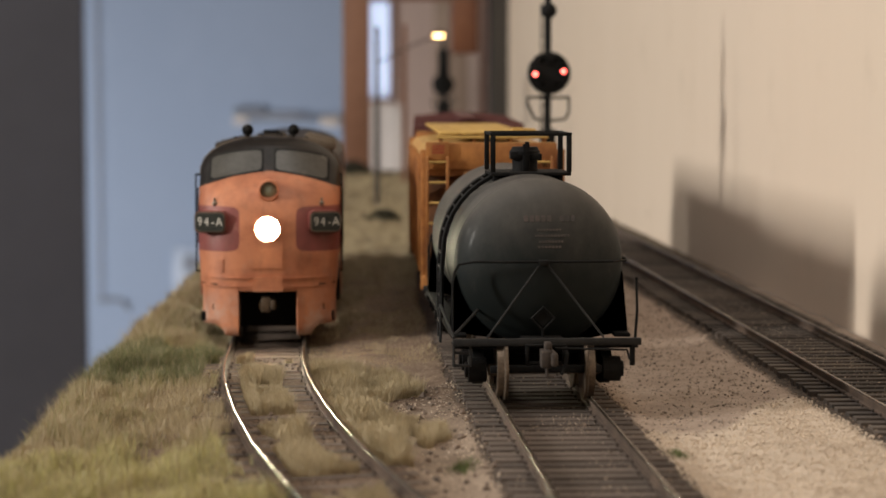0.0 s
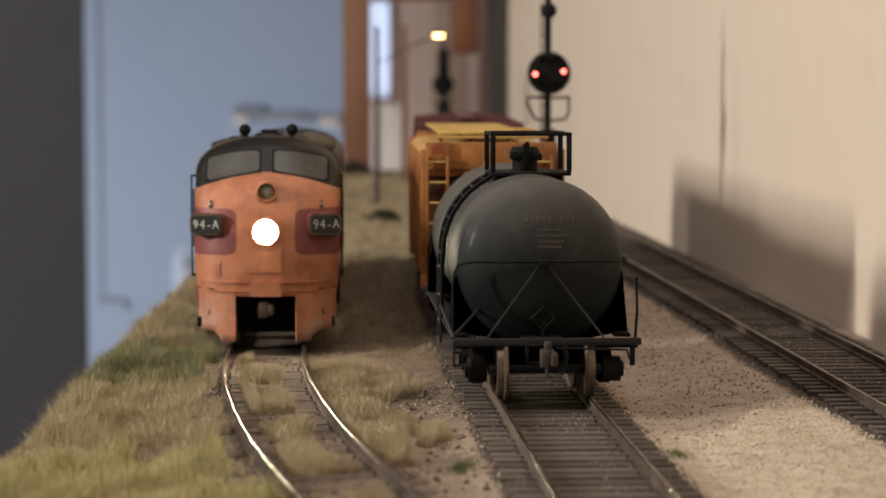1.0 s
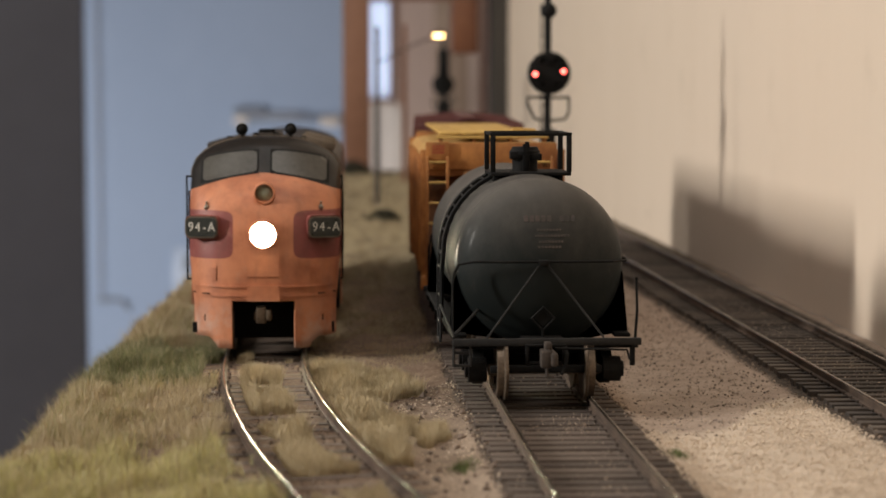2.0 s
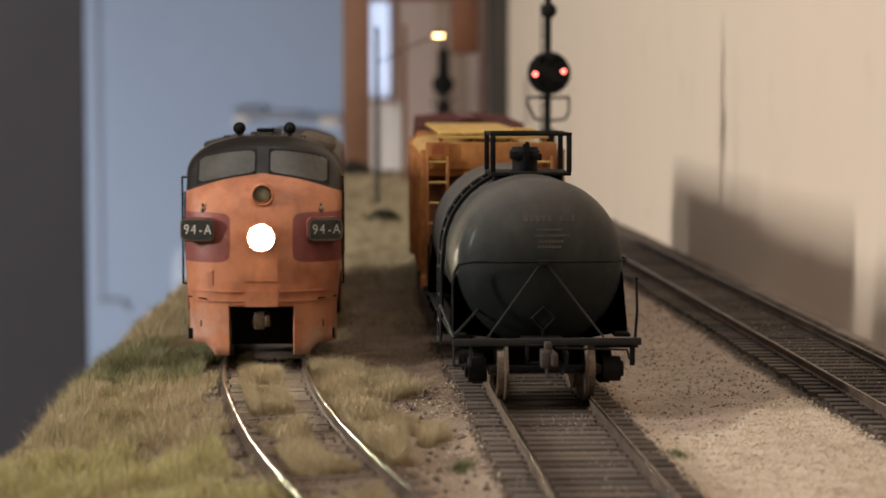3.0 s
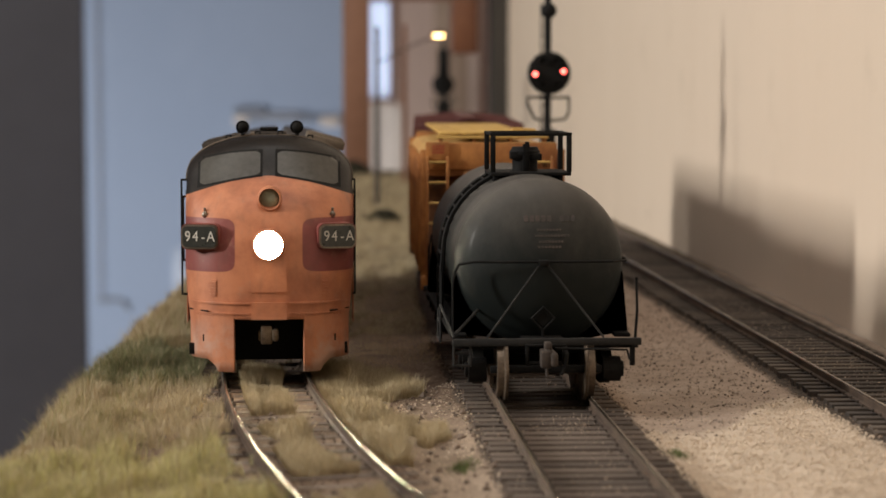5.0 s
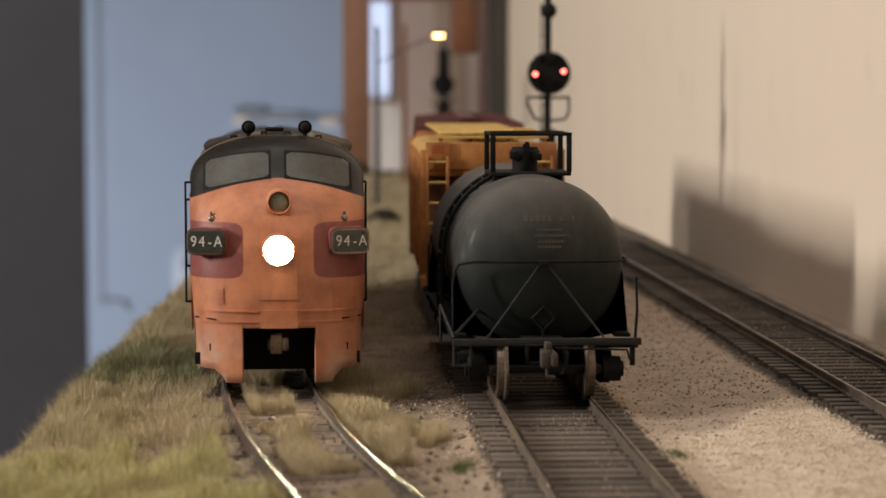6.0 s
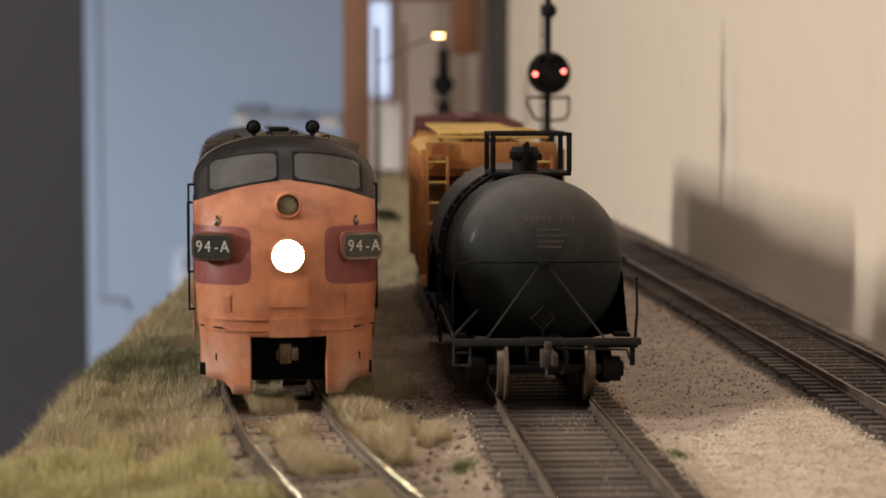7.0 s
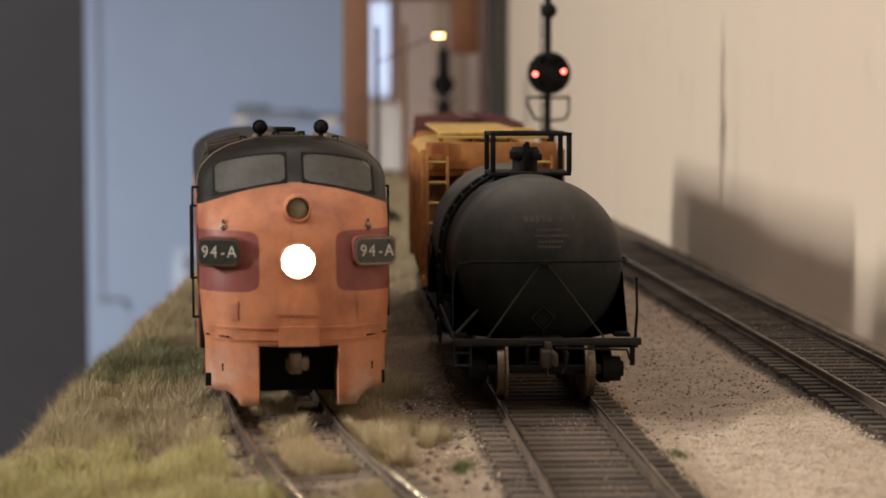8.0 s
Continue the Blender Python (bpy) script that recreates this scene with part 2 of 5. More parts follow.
DAYPANE = glow("daylight_behind_window", (0.62, 0.74, 1.0), 0.75)
GRASS = per_piece("straw_grass", (0.36, 0.285, 0.165), (0.57, 0.475, 0.30), 300, 0.5, 0.02, True)
GREENGRASS = per_piece("olive_grass", (0.22, 0.225, 0.080), (0.42, 0.40, 0.165), 300, 0.8, 0.02, True)
PALEGRASS = per_piece("pale_yellow_green_grass", (0.50, 0.47, 0.17), (0.73, 0.68, 0.32), 300, 0.5, 0.02, True)
DARKGRASS = per_piece("deep_green_grass", (0.10, 0.115, 0.05), (0.22, 0.225, 0.11), 300, 0.8, 0.02, True)
WEED = per_piece("green_weed", (0.06, 0.085, 0.025), (0.16, 0.19, 0.06), 300, 0.7, 0.02, True)
STONE = per_piece("pale_ballast_stone", (0.46, 0.37, 0.285), (0.64, 0.53, 0.41), 900, 0.9, 0.1, True)
BROWNSTONE = per_piece("brown_ballast_stone", (0.085, 0.064, 0.051), (0.255, 0.192, 0.148), 900, 0.9, 0.1, True)
MIXEDSTONE = per_piece("mixed_sand_and_cinder", (0.10, 0.075, 0.06), (0.50, 0.40, 0.315), 900, 0.9, 0.1, True)
BUSH = per_piece("dark_bush_leaves", (0.022, 0.022, 0.014), (0.06, 0.055, 0.034), 300, 0.9, 0.02, True)


# ---- helpers for meshes; all lengths below are in millimetres ----
def part(name, bm, material, parent=None, label="", smooth=True):
    """Links a bmesh built in millimetres as one mesh object, under a thing or a part if given."""
    bmesh.ops.scale(bm, vec=(MM, MM, MM), verts=bm.verts)
    me = bpy.data.meshes.new(name)
    bm.to_mesh(me)
    bm.free()
    me.materials.append(material)
    if smooth:
        me.polygons.foreach_set("use_smooth", [True] * len(me.polygons))
        me.set_sharp_from_angle(angle=radians(38))
    ob = new(name, me)
    ob.parent = parent
    if label:
        ob["label"] = label
    return ob


def empty(name, label, category, group="", kind=""):
    return tagged(new(name), label, category, group, kind)


def at(x, y, z, rx=0, ry=0, rz=0):
    return pose(x * MM, y * MM, z * MM, rx, ry, rz)


def box(bm, x0, x1, y0, y1, z0, z1, bevel=0.0, turn=None):
    """Adds a box, its edges rounded by bevel, turned by the matrix turn."""
    made = bmesh.ops.create_cube(bm, size=1.0)["verts"]
    m = Matrix.LocRotScale(((x0 + x1) / 2, (y0 + y1) / 2, (z0 + z1) / 2), None, (x1 - x0, y1 - y0, z1 - z0))
    bmesh.ops.transform(bm, matrix=m, verts=made)
    if bevel:
        edges = list({e for v in made for e in v.link_edges})
        made = list({v for f in bmesh.ops.bevel(bm, geom=edges, offset=bevel, segments=2, affect="EDGES", profile=0.5)["faces"] for v in f.verts} | {v for v in made if v.is_valid})
    if turn is not None:
        bmesh.ops.transform(bm, matrix=turn, verts=made)
    return bm


def rod(bm, a, b, r, seg=8, r2=None):
    """Adds a round bar from a to b."""
    a, b = Vector(a), Vector(b)
    m = Matrix.Translation((a + b) / 2) @ (b - a).to_track_quat("Z", "Y").to_matrix().to_4x4()
    bmesh.ops.create_cone(bm, cap_ends=True, segments=seg, radius1=r, radius2=r if r2 is None else r2, depth=(b - a).length, matrix=m)
    return bm


def wire(bm, points, r, seg=6):
    for a, b in zip(points, points[1:]):
        rod(bm, a, b, r, seg)
    for p in points[1:-1]:
        bmesh.ops.create_uvsphere(bm, u_segments=seg, v_segments=4, radius=r, matrix=Matrix.Translation(p))
    return bm


def ball(bm, c, r, scale=(1, 1, 1), seg=16):
    bmesh.ops.create_uvsphere(bm, u_segments=seg, v_segments=max(6, seg // 2), radius=r, matrix=Matrix.Translation(c) @ Matrix.Diagonal((*scale, 1)))
    return bm


def lathe(bm, profile, seg=32, m=Matrix()):
    """Turns a profile of (radius, height) round the z axis, then moves it by m."""
    rings = []
    for r, h in profile:
        if r < 1e-6:
            rings.append([bm.verts.new(m @ Vector((0, 0, h)))])
        else:
            rings.append([bm.verts.new(m @ Vector((r * math.cos(6.283185 * i / seg), r * math.sin(6.283185 * i / seg), h))) for i in range(seg)])
    for a, b in zip(rings, rings[1:]):
        for i in range(seg):
            j = (i + 1) % seg
            loop = [a[i % len(a)], a[j % len(a)], b[j % len(b)], b[i % len(b)]]
            loop = list(dict.fromkeys(loop))
            if len(loop) > 2:
                bm.faces.new(loop)
    return bm


def prism(bm, outline, y0, y1):
    """A plate with the outline (x, z), from y0 to y1."""
    a = [bm.verts.new((x, y0, z)) for x, z in outline]
    b = [bm.verts.new((x, y1, z)) for x, z in outline]
    bm.faces.new(a), bm.faces.new(b[::-1])
    for i in range(len(a)):
        j = (i + 1) % len(a)
        bm.faces.new((a[j], a[i], b[i], b[j]))
    bmesh.ops.recalc_face_normals(bm, faces=bm.faces)
    return bm


def lettering(name, text, size, material, parent, m, depth=0.06):
    """Raised letters in the built-in font, size in millimetres, centred on m, facing m's z axis."""
    curve = bpy.data.curves.new(name, "FONT")
    curve.body, curve.size, curve.extrude = text, size, depth
    curve.align_x, curve.align_y = "CENTER", "CENTER"
    tmp = bpy.data.objects.new(name, curve)
    me = bpy.data.meshes.new_from_object(tmp)
    bpy.data.objects.remove(tmp)
    bm = bmesh.new()
    bm.from_mesh(me)
    bmesh.ops.transform(bm, matrix=m, verts=bm.verts)
    return part(name, bm, material, parent, smooth=False)


FACING = Matrix(((1, 0, 0, 0), (0, 0, -1, 0), (0, 1, 0, 0), (0, 0, 0, 1)))  # letters upright, seen from -y


# ---- the lines of the three tracks ----
def loco_x(y):
    return -10.2 + (5.8e-4 * (470 - y) ** 2 if y < 470 else 0.0)


def loco_z(y):
    """The curved track climbs towards its near end."""
    return 0.0 if y < 385 else -0.03 * (y - 400 if y > 415 else (y - 385) ** 2 / 60) if y < 620 else -6.6


def siding_x(y):
    return 44.0 + (1.8e-4 * (y - 500) ** 2 if y > 500 else 0.0)


def main_x(y):
    return 114.2


def slope(line, y):
    return (line(y + 1) - line(y - 1)) / 2


def edge_x(y):
    return -53.0 + 0.045 * (y - 340) if y < 800 else -32.3 - 0.012 * (y - 800)


# ---- the room ----
def wall(name, x0, x1, y0, y1, z0, z1, material, label):
    return tagged(part(name, box(bmesh.new(), x0, x1, y0, y1, z0, z1), material, smooth=False), label, "wall", kind="structure")


FLOOR_Z, CEIL_Z = -1350, 1050
WALL_X, WALL_END, FAR = 137, 1440, 3900
tagged(part("floor", box(bmesh.new(), -4900, 1400, -1600, 4600, FLOOR_Z - 40, FLOOR_Z), FLOOR), "unseen floor, toned dark to cut bounced light", "floor", kind="structure")
tagged(part("ceiling", box(bmesh.new(), -4900, 1400, -1600, 4600, CEIL_Z, CEIL_Z + 40), CEIL), "unseen ceiling, toned dull to cut bounced light", "ceiling", kind="structure")
wall("wall_east", WALL_X, WALL_X + 90, -1600, WALL_END, FLOOR_Z, CEIL_Z, CREAM, "smooth cream painted wall behind the railway")
# added out of view: two dark walls that close the room against bounce
wall("wall_west", -4900, -4810, -1600, 4600, FLOOR_Z, CEIL_Z, UNSEENWALL, "unseen dark brown wall added to cut bounced light")
wall("wall_south", -4810, WALL_X, -1600, -1510, FLOOR_Z, CEIL_Z, UNSEENWALL, "unseen dark brown wall added to cut bounced light")
wall("wall_far_east", 1310, 1400, WALL_END + 60, 4600, FLOOR_Z, CEIL_Z, PLASTER, "plain plaster wall")
wall("wall_end_return", WALL_X + 90, 1310, WALL_END - 90, WALL_END, FLOOR_Z, CEIL_Z, PLASTER, "plain plaster wall")
wall("wall_north_blue", -4810, 72, FAR, FAR + 90, FLOOR_Z, CEIL_Z, BLUE, "pale blue painted wall across the room")
wall("wall_north_east", 162, 1310, FAR, FAR + 90, FLOOR_Z, CEIL_Z, PLASTER, "grey cream plaster wall past the opening")
wall("wall_north_sill", 72, 162, FAR, FAR + 90, FLOOR_Z, 14, WHITE, "white painted wall under a window")
wall("wall_north_head", 72, 162, FAR, FAR + 90, 214, CEIL_Z, PLASTER, "plain plaster over a window")
wall("wall_charcoal", -1150, -250, 2340, 2362, FLOOR_Z, CEIL_Z, CHARCOAL, "charcoal painted partition with a plain edge")


def window(parent_name):
    w = empty(parent_name, "narrow window with daylight behind it", "window", kind="structure")
    w.matrix_world = at(117, FAR, 0)
    b = box(bmesh.new(), -45, -33, -8, 60, 14, 214, 1)
    box(b, 33, 45, -8, 60, 14, 214, 1), box(b, -33, 33, -8, 60, 202, 214, 1), box(b, -33, 33, -8, 60, 14, 24, 1)
    part("window_frame", b, WOOD, w)
    part("pane", box(bmesh.new(), -33, 33, 40, 44, 24, 202), DAYPANE, w, "bright bluish daylight pane")
    return w


window("window_1")
tagged(part("trim", box(bmesh.new(), WALL_X - 10.5, WALL_X + 40, WALL_END + 2, WALL_END + 40, FLOOR_Z, CEIL_Z, 1), UMBER), "dark edge strip at the end of the cream wall", "trim", kind="structure")
tagged(part("white_post", box(bmesh.new(), 128, 160, 3560, 3600, FLOOR_Z, 12, 3), WHITE), "white painted post under the window", "post")


def far_door():
    d = empty("door_1", "tan painted door in a pale casing past the opening", "door", kind="structure")
    d.matrix_world = at(262, FAR, FLOOR_Z)
    part("door_leaf", box(bmesh.new(), -30, 33, -14, -2, 12, 2030, 2), TANDOOR, d)
    part("casing", box(bmesh.new(), 34, 53, -24, 0, 0, 2060, 2), CASING, d, "pale upright casing")
    part("knob", ball(bmesh.new(), (-20, -34, 1000), 22, seg=12), STEEL, d, "dull metal knob")


far_door()


def portal():
    """The stained wooden frame through which the railway leaves the room."""
    p = empty("wooden_frame", "stained pine frame round the opening the track runs through", "frame")
    p.matrix_world = at(0, 1450, 0)
    part("post", box(bmesh.new(), 23.5, 42, 0, 30, -70, 128, 0.8), WOOD, p)
    part("beam", box(bmesh.new(), 41.05, 118, 2, 28, 114, 128, 0.8), WOOD, p)
    part("bracket", box(bmesh.new(), 99, 117, 3, 27, 77, 113.95, 0.8), DARKWOOD, p, "short dark hanging block")
    return p


portal()


def outlet():
    o = empty("wall_outlet", "white electrical outlet plate on the blue wall", "outlet")
    o.matrix_world = at(-220, FAR, -310)
    part("plate", box(bmesh.new(), -35, 35, -6, 0, -57, 57, 2), OUTLETWHITE, o)
    for z in (-26, 26):
        part("socket", box(bmesh.new(), -15, 15, -8, -5, z - 15, z + 15, 2), SLATE, o, "grey socket face")


outlet()
cord = empty("wall_cable", "thin grey cable with a slate plug hanging on the blue wall", "cable")
cord.matrix_world = at(-388, FAR - 8, -352)
part("cord", wire(bmesh.new(), [(0, 0, CEIL_Z + 350), (0, 0, 0)], 2.5), PALEGREY, cord)
part("plug", wire(bmesh.new(), [(-6, 0, 0), (34, 0, 2), (48, 0, -8), (50, 0, -18)], 4.5), SLATE, cord, "slate grey plug and lead")


def far_shelf():
    s = empty("wall_shelf", "slate grey shelf with white end brackets on the blue wall", "shelf")
    s.matrix_world = at(-42, FAR, 0)
    part("board", box(bmesh.new(), -72, 62, -20, 0, -20, -11, 1.5), SLATE, s)
    part("bracket", box(bmesh.new(), -98, -72.1, -22, 0, -25, -11, 2), WHITE, s, "white end bracket")
    part("bracket", box(bmesh.new(), 62.1, 98, -22, 0, -29, -11, 2), WHITE, s, "white end bracket")
    part("box", box(bmesh.new(), -97, -40, -18, -2, -10.9, 5, 2), SLATE, s, "low slate grey box")
    part("box", box(bmesh.new(), -39.5, 30, -18, -2, -10.9, -4, 2), PALEGREY, s, "low pale grey box")


far_shelf()


# ---- the layout ----
def bumps(x, y):
    return noise.noise((x * 0.05, y * 0.05, 3.1)) * 1.0 + noise.noise((x * 0.21, y * 0.21, 7.7)) * 0.5


def ground_z(x, y):
    """Height of the soil: beds under the tracks, a shallow dip between them, the shoulder on the aisle side."""
    z = -4.0 + bumps(x, y) * 0.9
    for line, half in ((loco_x, 15), (siding_x, 15.1), (main_x, 17)):
        d = abs(x - line(y))
        f = min(1.0, max(0.0, (half + (6 if half > 15 else 8) - d) / (6 if half > 15 else 8)))
        z = z * (1 - f) + ((-3.4 if half == 17 else -2.55 if half > 15 else -2.3 + loco_z(y)) + bumps(x * 3, y * 3) * 0.3) * f
    pile = math.exp(-((x - 86) / 14) ** 2 - ((y - 345) / 45) ** 2)
    z += 2.2 * pile
    e = x - edge_x(y)
    if e < 6:
        z -= (6 - e) ** 2 * 0.06
    return z


def ground():
    bm = bmesh.new()
    ys = [-200 + 8 * i for i in range(50)] + [200 + 3.0 * i for i in range(150)] + [650 + 10 * i for i in range(81)]
    rows = []
    for y in ys:
        e = edge_x(y)
        xs = [e + (WALL_X - 0.5 - e) * i / 78 for i in range(79)]
        row = [bm.verts.new((e - 1.5, y, -60)), bm.verts.new((e - 1.0, y, -12))]
        row += [bm.verts.new((x, y, ground_z(x, y))) for x in xs]
        rows.append(row)
    for a, b in zip(rows, rows[1:]):
        for i in range(len(a) - 1):
            bm.faces.new((a[i], a[i + 1], b[i + 1], b[i]))
    return tagged(part("ground", bm, SOIL), "brown soil and pale sand of the model railway", "ground", kind="structure")


ground()
board = box(bmesh.new(), -49, 136, -200, 1448, -70, -60.1, 1)
tagged(part("baseboard_panel", board, WOOD), "plywood deck that carries the model railway", "deck", kind="structure")
legs = bmesh.new()
for y in (-150, 600, 1400):
    box(legs, 60, 110, y, y + 40, FLOOR_Z, -70.05)
tagged(part("deck_post", legs, WOOD), "wooden legs under the railway deck", "post", kind="structure")


def rail_bm(line, off, y0, y1, step):
    """A rail 2.1 mm high: foot, web and head; its head's top at z = 0."""
    shape = [(-0.64, -2.1), (0.64, -2.1), (0.64, -1.8), (0.18, -1.55), (0.18, -0.75), (0.38, -0.6), (0.38, -0.22), (0.31, -0.09), (0.17, -0.022), (0.0, 0.0),
             (-0.17, -0.022), (-0.31, -0.09), (-0.38, -0.22), (-0.38, -0.6), (-0.18, -0.75), (-0.18, -1.55), (-0.64, -1.8)]
    bm, rings, y = bmesh.new(), [], y0
    while y <= y1 + 0.01:
        t = slope(line, y)
        nx, ny = 1 / math.hypot(1, t), -t / math.hypot(1, t)
        drop = loco_z(y) if line is loco_x else 0.0
        rings.append([bm.verts.new((line(y) + nx * (off + a), y + ny * (off + a), b + drop)) for a, b in shape])
        y += step
    for a, b in zip(rings, rings[1:]):
        for i in range(len(shape)):
            j = (i + 1) % len(shape)
            f = bm.faces.new((a[i], a[j], b[j], b[i]))
            f.material_index = 1 if 6 <= i <= 11 else 0
    bm.faces.new(rings[0]), bm.faces.new(rings[-1][::-1])
    return bm


def track(label, line, y0, y1, pitch, step, tie_len, tie_paint, tie_half=1.3):
    t = empty("railway_track", label, "track", "tracks of the layout", kind="structure")
    for off in (-8.65, 8.65):
        r = part("rail", rail_bm(line, off, y0, y1, step), RUST, t, "rusty rail with a polished head")
        r.data.materials.append(RAILTOP)
    meshes = []
    for k in range(4):
        b = box(bmesh.new(), -tie_len / 2 + k * 0.15, tie_len / 2 - k * 0.1, -tie_half, tie_half, -4.0, -2.12, 0.12)
        for x in (-9.65, -7.65, 7.65, 9.65):
            box(b, x - 0.2, x + 0.2, -0.25, 0.25, -2.13, -1.55)
        bmesh.ops.scale(b, vec=(MM, MM, MM), verts=b.verts)
        me = bpy.data.meshes.new("tie")
        b.to_mesh(me), b.free()
        me.materials.append(tie_paint)
        meshes.append(me)
    y, rnd = y0 + 2, random.Random(5)
    while y < min(y1, 1250):
        ob = new("tie", rnd.choice(meshes))
        ob.parent = t
        ob.matrix_basis = at(line(y) + rnd.uniform(-0.4, 0.4), y, rnd.uniform(-0.12, 0.0) + (loco_z(y) if line is loco_x else 0.0), 0, 0, -math.degrees(math.atan(slope(line, y))) + rnd.uniform(-0.8, 0.8))
        y += pitch
    return t


track("model track on weathered ties curving through grass", loco_x, 190, 1430, 7.3, 4, 29, TIE)
track("model siding on dark weathered ties in cinders", siding_x, 190, 1100, 5.0, 6, 29, TIEDUSTY, 1.7)
track("model main track on dark ties beside the wall", main_x, 190, 1430, 5.4, 20, 30, TIEDARK, 1.35)


# ---- the engine ----
def nose_front(z):
    """How far the nose's centre line lies behind the pilot, by height."""
    return float(np.interp(z, [0, 12, 14, 17, 24, 29, 32, 34.5, 36.5, 38.5, 40.2, 41.5, 46.4, 47.9, 48.9, 49.4, 49.5],
                           [0, 0, 0.15, 0.35, 0.9, 1.8, 2.9, 4.2, 5.6, 7.6, 9.6, 10.8, 14.2, 15.6, 18.0, 21.0, 25.0]))


def half_width(z):
    if z < 40:
        return float(np.interp(z, [0, 12, 15, 22, 40], [16.3, 16.3, 16.7, 17.3, 17.4]))
    return 17.4 * max(0.0, 1 - ((z - 40) / 9.5) ** 2.6) ** 0.5


def nose_y(x, z):
    """The nose's surface: its distance behind the pilot at the place x across and the height z."""
    w = half_width(z)
    u = min(1.0, abs(x) / max(w, 0.01))
    return nose_front(z) + 12.5 * (w / 17.4) ** 0.5 * (1 - (1 - u ** 2.3) ** (1 / 2.3))


def patch(outline, offset, n=10, thick=0.25):
    """A thin plate that lies on the nose: outline gives, for a place across from 0 to 1, x, the lower and the upper height."""
    bm, rows = bmesh.new(), []
    for i in range(n + 1):
        x, lo, hi = outline(i / n)
        rows.append([(x, lo + (hi - lo) * j / 6) for j in range(7)])
    outer = [[bm.verts.new((x, nose_y(x, z) - offset, z)) for x, z in r] for r in rows]
    inner = [[bm.verts.new((x, nose_y(x, z) - offset + thick, z)) for x, z in r] for r in rows]
    for i in range(n):
        for j in range(6):
            bm.faces.new((outer[i][j], outer[i + 1][j], outer[i + 1][j + 1], outer[i][j + 1]))
    rim = [(i, 0) for i in range(n)] + [(n, j) for j in range(6)] + [(i, 6) for i in range(n, 0, -1)] + [(0, j) for j in range(6, 0, -1)]
    for (a, b), (c, d) in zip(rim, rim[1:] + rim[:1]):
        bm.faces.new((outer[c][d], outer[a][b], inner[a][b], inner[c][d]))
    bmesh.ops.recalc_face_normals(bm, faces=bm.faces)
    return bm


def engine_shell():
    bm = bmesh.new()
    us = sorted({round(math.sin(radians(a)), 4) for a in range(-90, 91, 4)} | {-7.1 / 16.3, 7.1 / 16.3, -10.3 / 16.3, 10.3 / 16.3, -1.0, 1.0})
    tops = [12.7, 13.3, 14, 15, 16, 17, 18.5, 20, 22, 24, 26, 28, 29.5, 31, 32.5, 34, 35.5, 37, 38.5, 40, 41, 42, 43, 44, 45, 46, 47, 47.8, 48.4, 48.85, 49.15, 49.35, 49.48]

    def lower(u):
        a = abs(u) * 16.3
        if a < 10.31:
            return 2.0
        return 2.0 + 2.5 * min(1.0, (a - 10.3) / 2.2) ** 0.6

    def point(u, z):
        w = half_width(z)
        return Vector((u * w, nose_y(u * w, z), z))

    cols = []
    for u in us:
        lo = lower(u)
        cols.append([bm.verts.new(point(u, lo + (12.7 - lo) * k / 5)) for k in range(5)] + [bm.verts.new(point(u, z)) for z in tops])
    for a, b, ua, ub in zip(cols, cols[1:], us, us[1:]):
        for k in range(len(a) - 1):
            if k < 5 and abs(ua + ub) / 2 * 16.3 < 7.1:
                continue
            bm.faces.new((a[k], b[k], b[k + 1], a[k + 1]))
    # the long sides and the roof run back from the nose's end
    for col, sx in ((cols[0], -1), (cols[-1], 1)):
        prev = col
        for y in (22, 60, 140, 232):
            drop = 0.9 if y > 50 else 1.0
            cur = [bm.verts.new((v.co.x, y + max(0, (v.co.z - 40) * 0.3), max(v.co.z if v.co.z < 40 else 40 + (v.co.z - 40) * drop, 7.0))) for v in col]
            for k in range(5, len(col) - 1):
                q = (prev[k], cur[k], cur[k + 1], prev[k + 1])
                bm.faces.new(q if sx > 0 else q[::-1])
            if y == 22:
                for k in range(5):
                    q = (prev[k], cur[k], cur[k + 1], prev[k + 1])
                    if len({tuple(v.co) for v in q}) == 4:
                        bm.faces.new(q if sx > 0 else q[::-1])
            prev = cur
    bm.verts.ensure_lookup_table()
    loose = [v for v in bm.verts if not v.link_faces]
    bmesh.ops.delete(bm, geom=loose, context="VERTS")
    bmesh.ops.remove_doubles(bm, verts=bm.verts, dist=0.02)
    bmesh.ops.recalc_face_normals(bm, faces=bm.faces)
    return bm


def plate(w, h, r, y0, y1, m):
    """A plate w by h with rounded corners, from y0 to y1, moved by m."""
    pts = []
    for cx, cz, a0 in ((w / 2 - r, h / 2 - r, 0), (-w / 2 + r, h / 2 - r, 90), (-w / 2 + r, -h / 2 + r, 180), (w / 2 - r, -h / 2 + r, 270)):
        pts += [(cx + r * math.cos(radians(a0 + a)), cz + r * math.sin(radians(a0 + a))) for a in range(0, 91, 15)]
    b = prism(bmesh.new(), pts, y0, y1)
    bmesh.ops.transform(b, matrix=m, verts=b.verts)
    return b


def horn(x):
    b = bmesh.new()
    turned = Matrix.Translation((x * 1.05, 25, 51.1)) @ Matrix.Rotation(radians(90), 4, "X")
    lathe(b, [(0.0, -0.55), (0.8, -0.6), (1.2, 0.2), (1.42, 0.55), (1.42, 0.1), (1.0, -1.0), (0.55, -2.4), (0.5, -4.2), (0.0, -4.4)], 20, turned)
    rod(b, (x * 1.05, 25.6, 48.6), (x * 1.05, 25.6, 50.6), 0.45), ball(b, (x * 1.05, 25.4, 51.1), 1.38, seg=14)
    return b


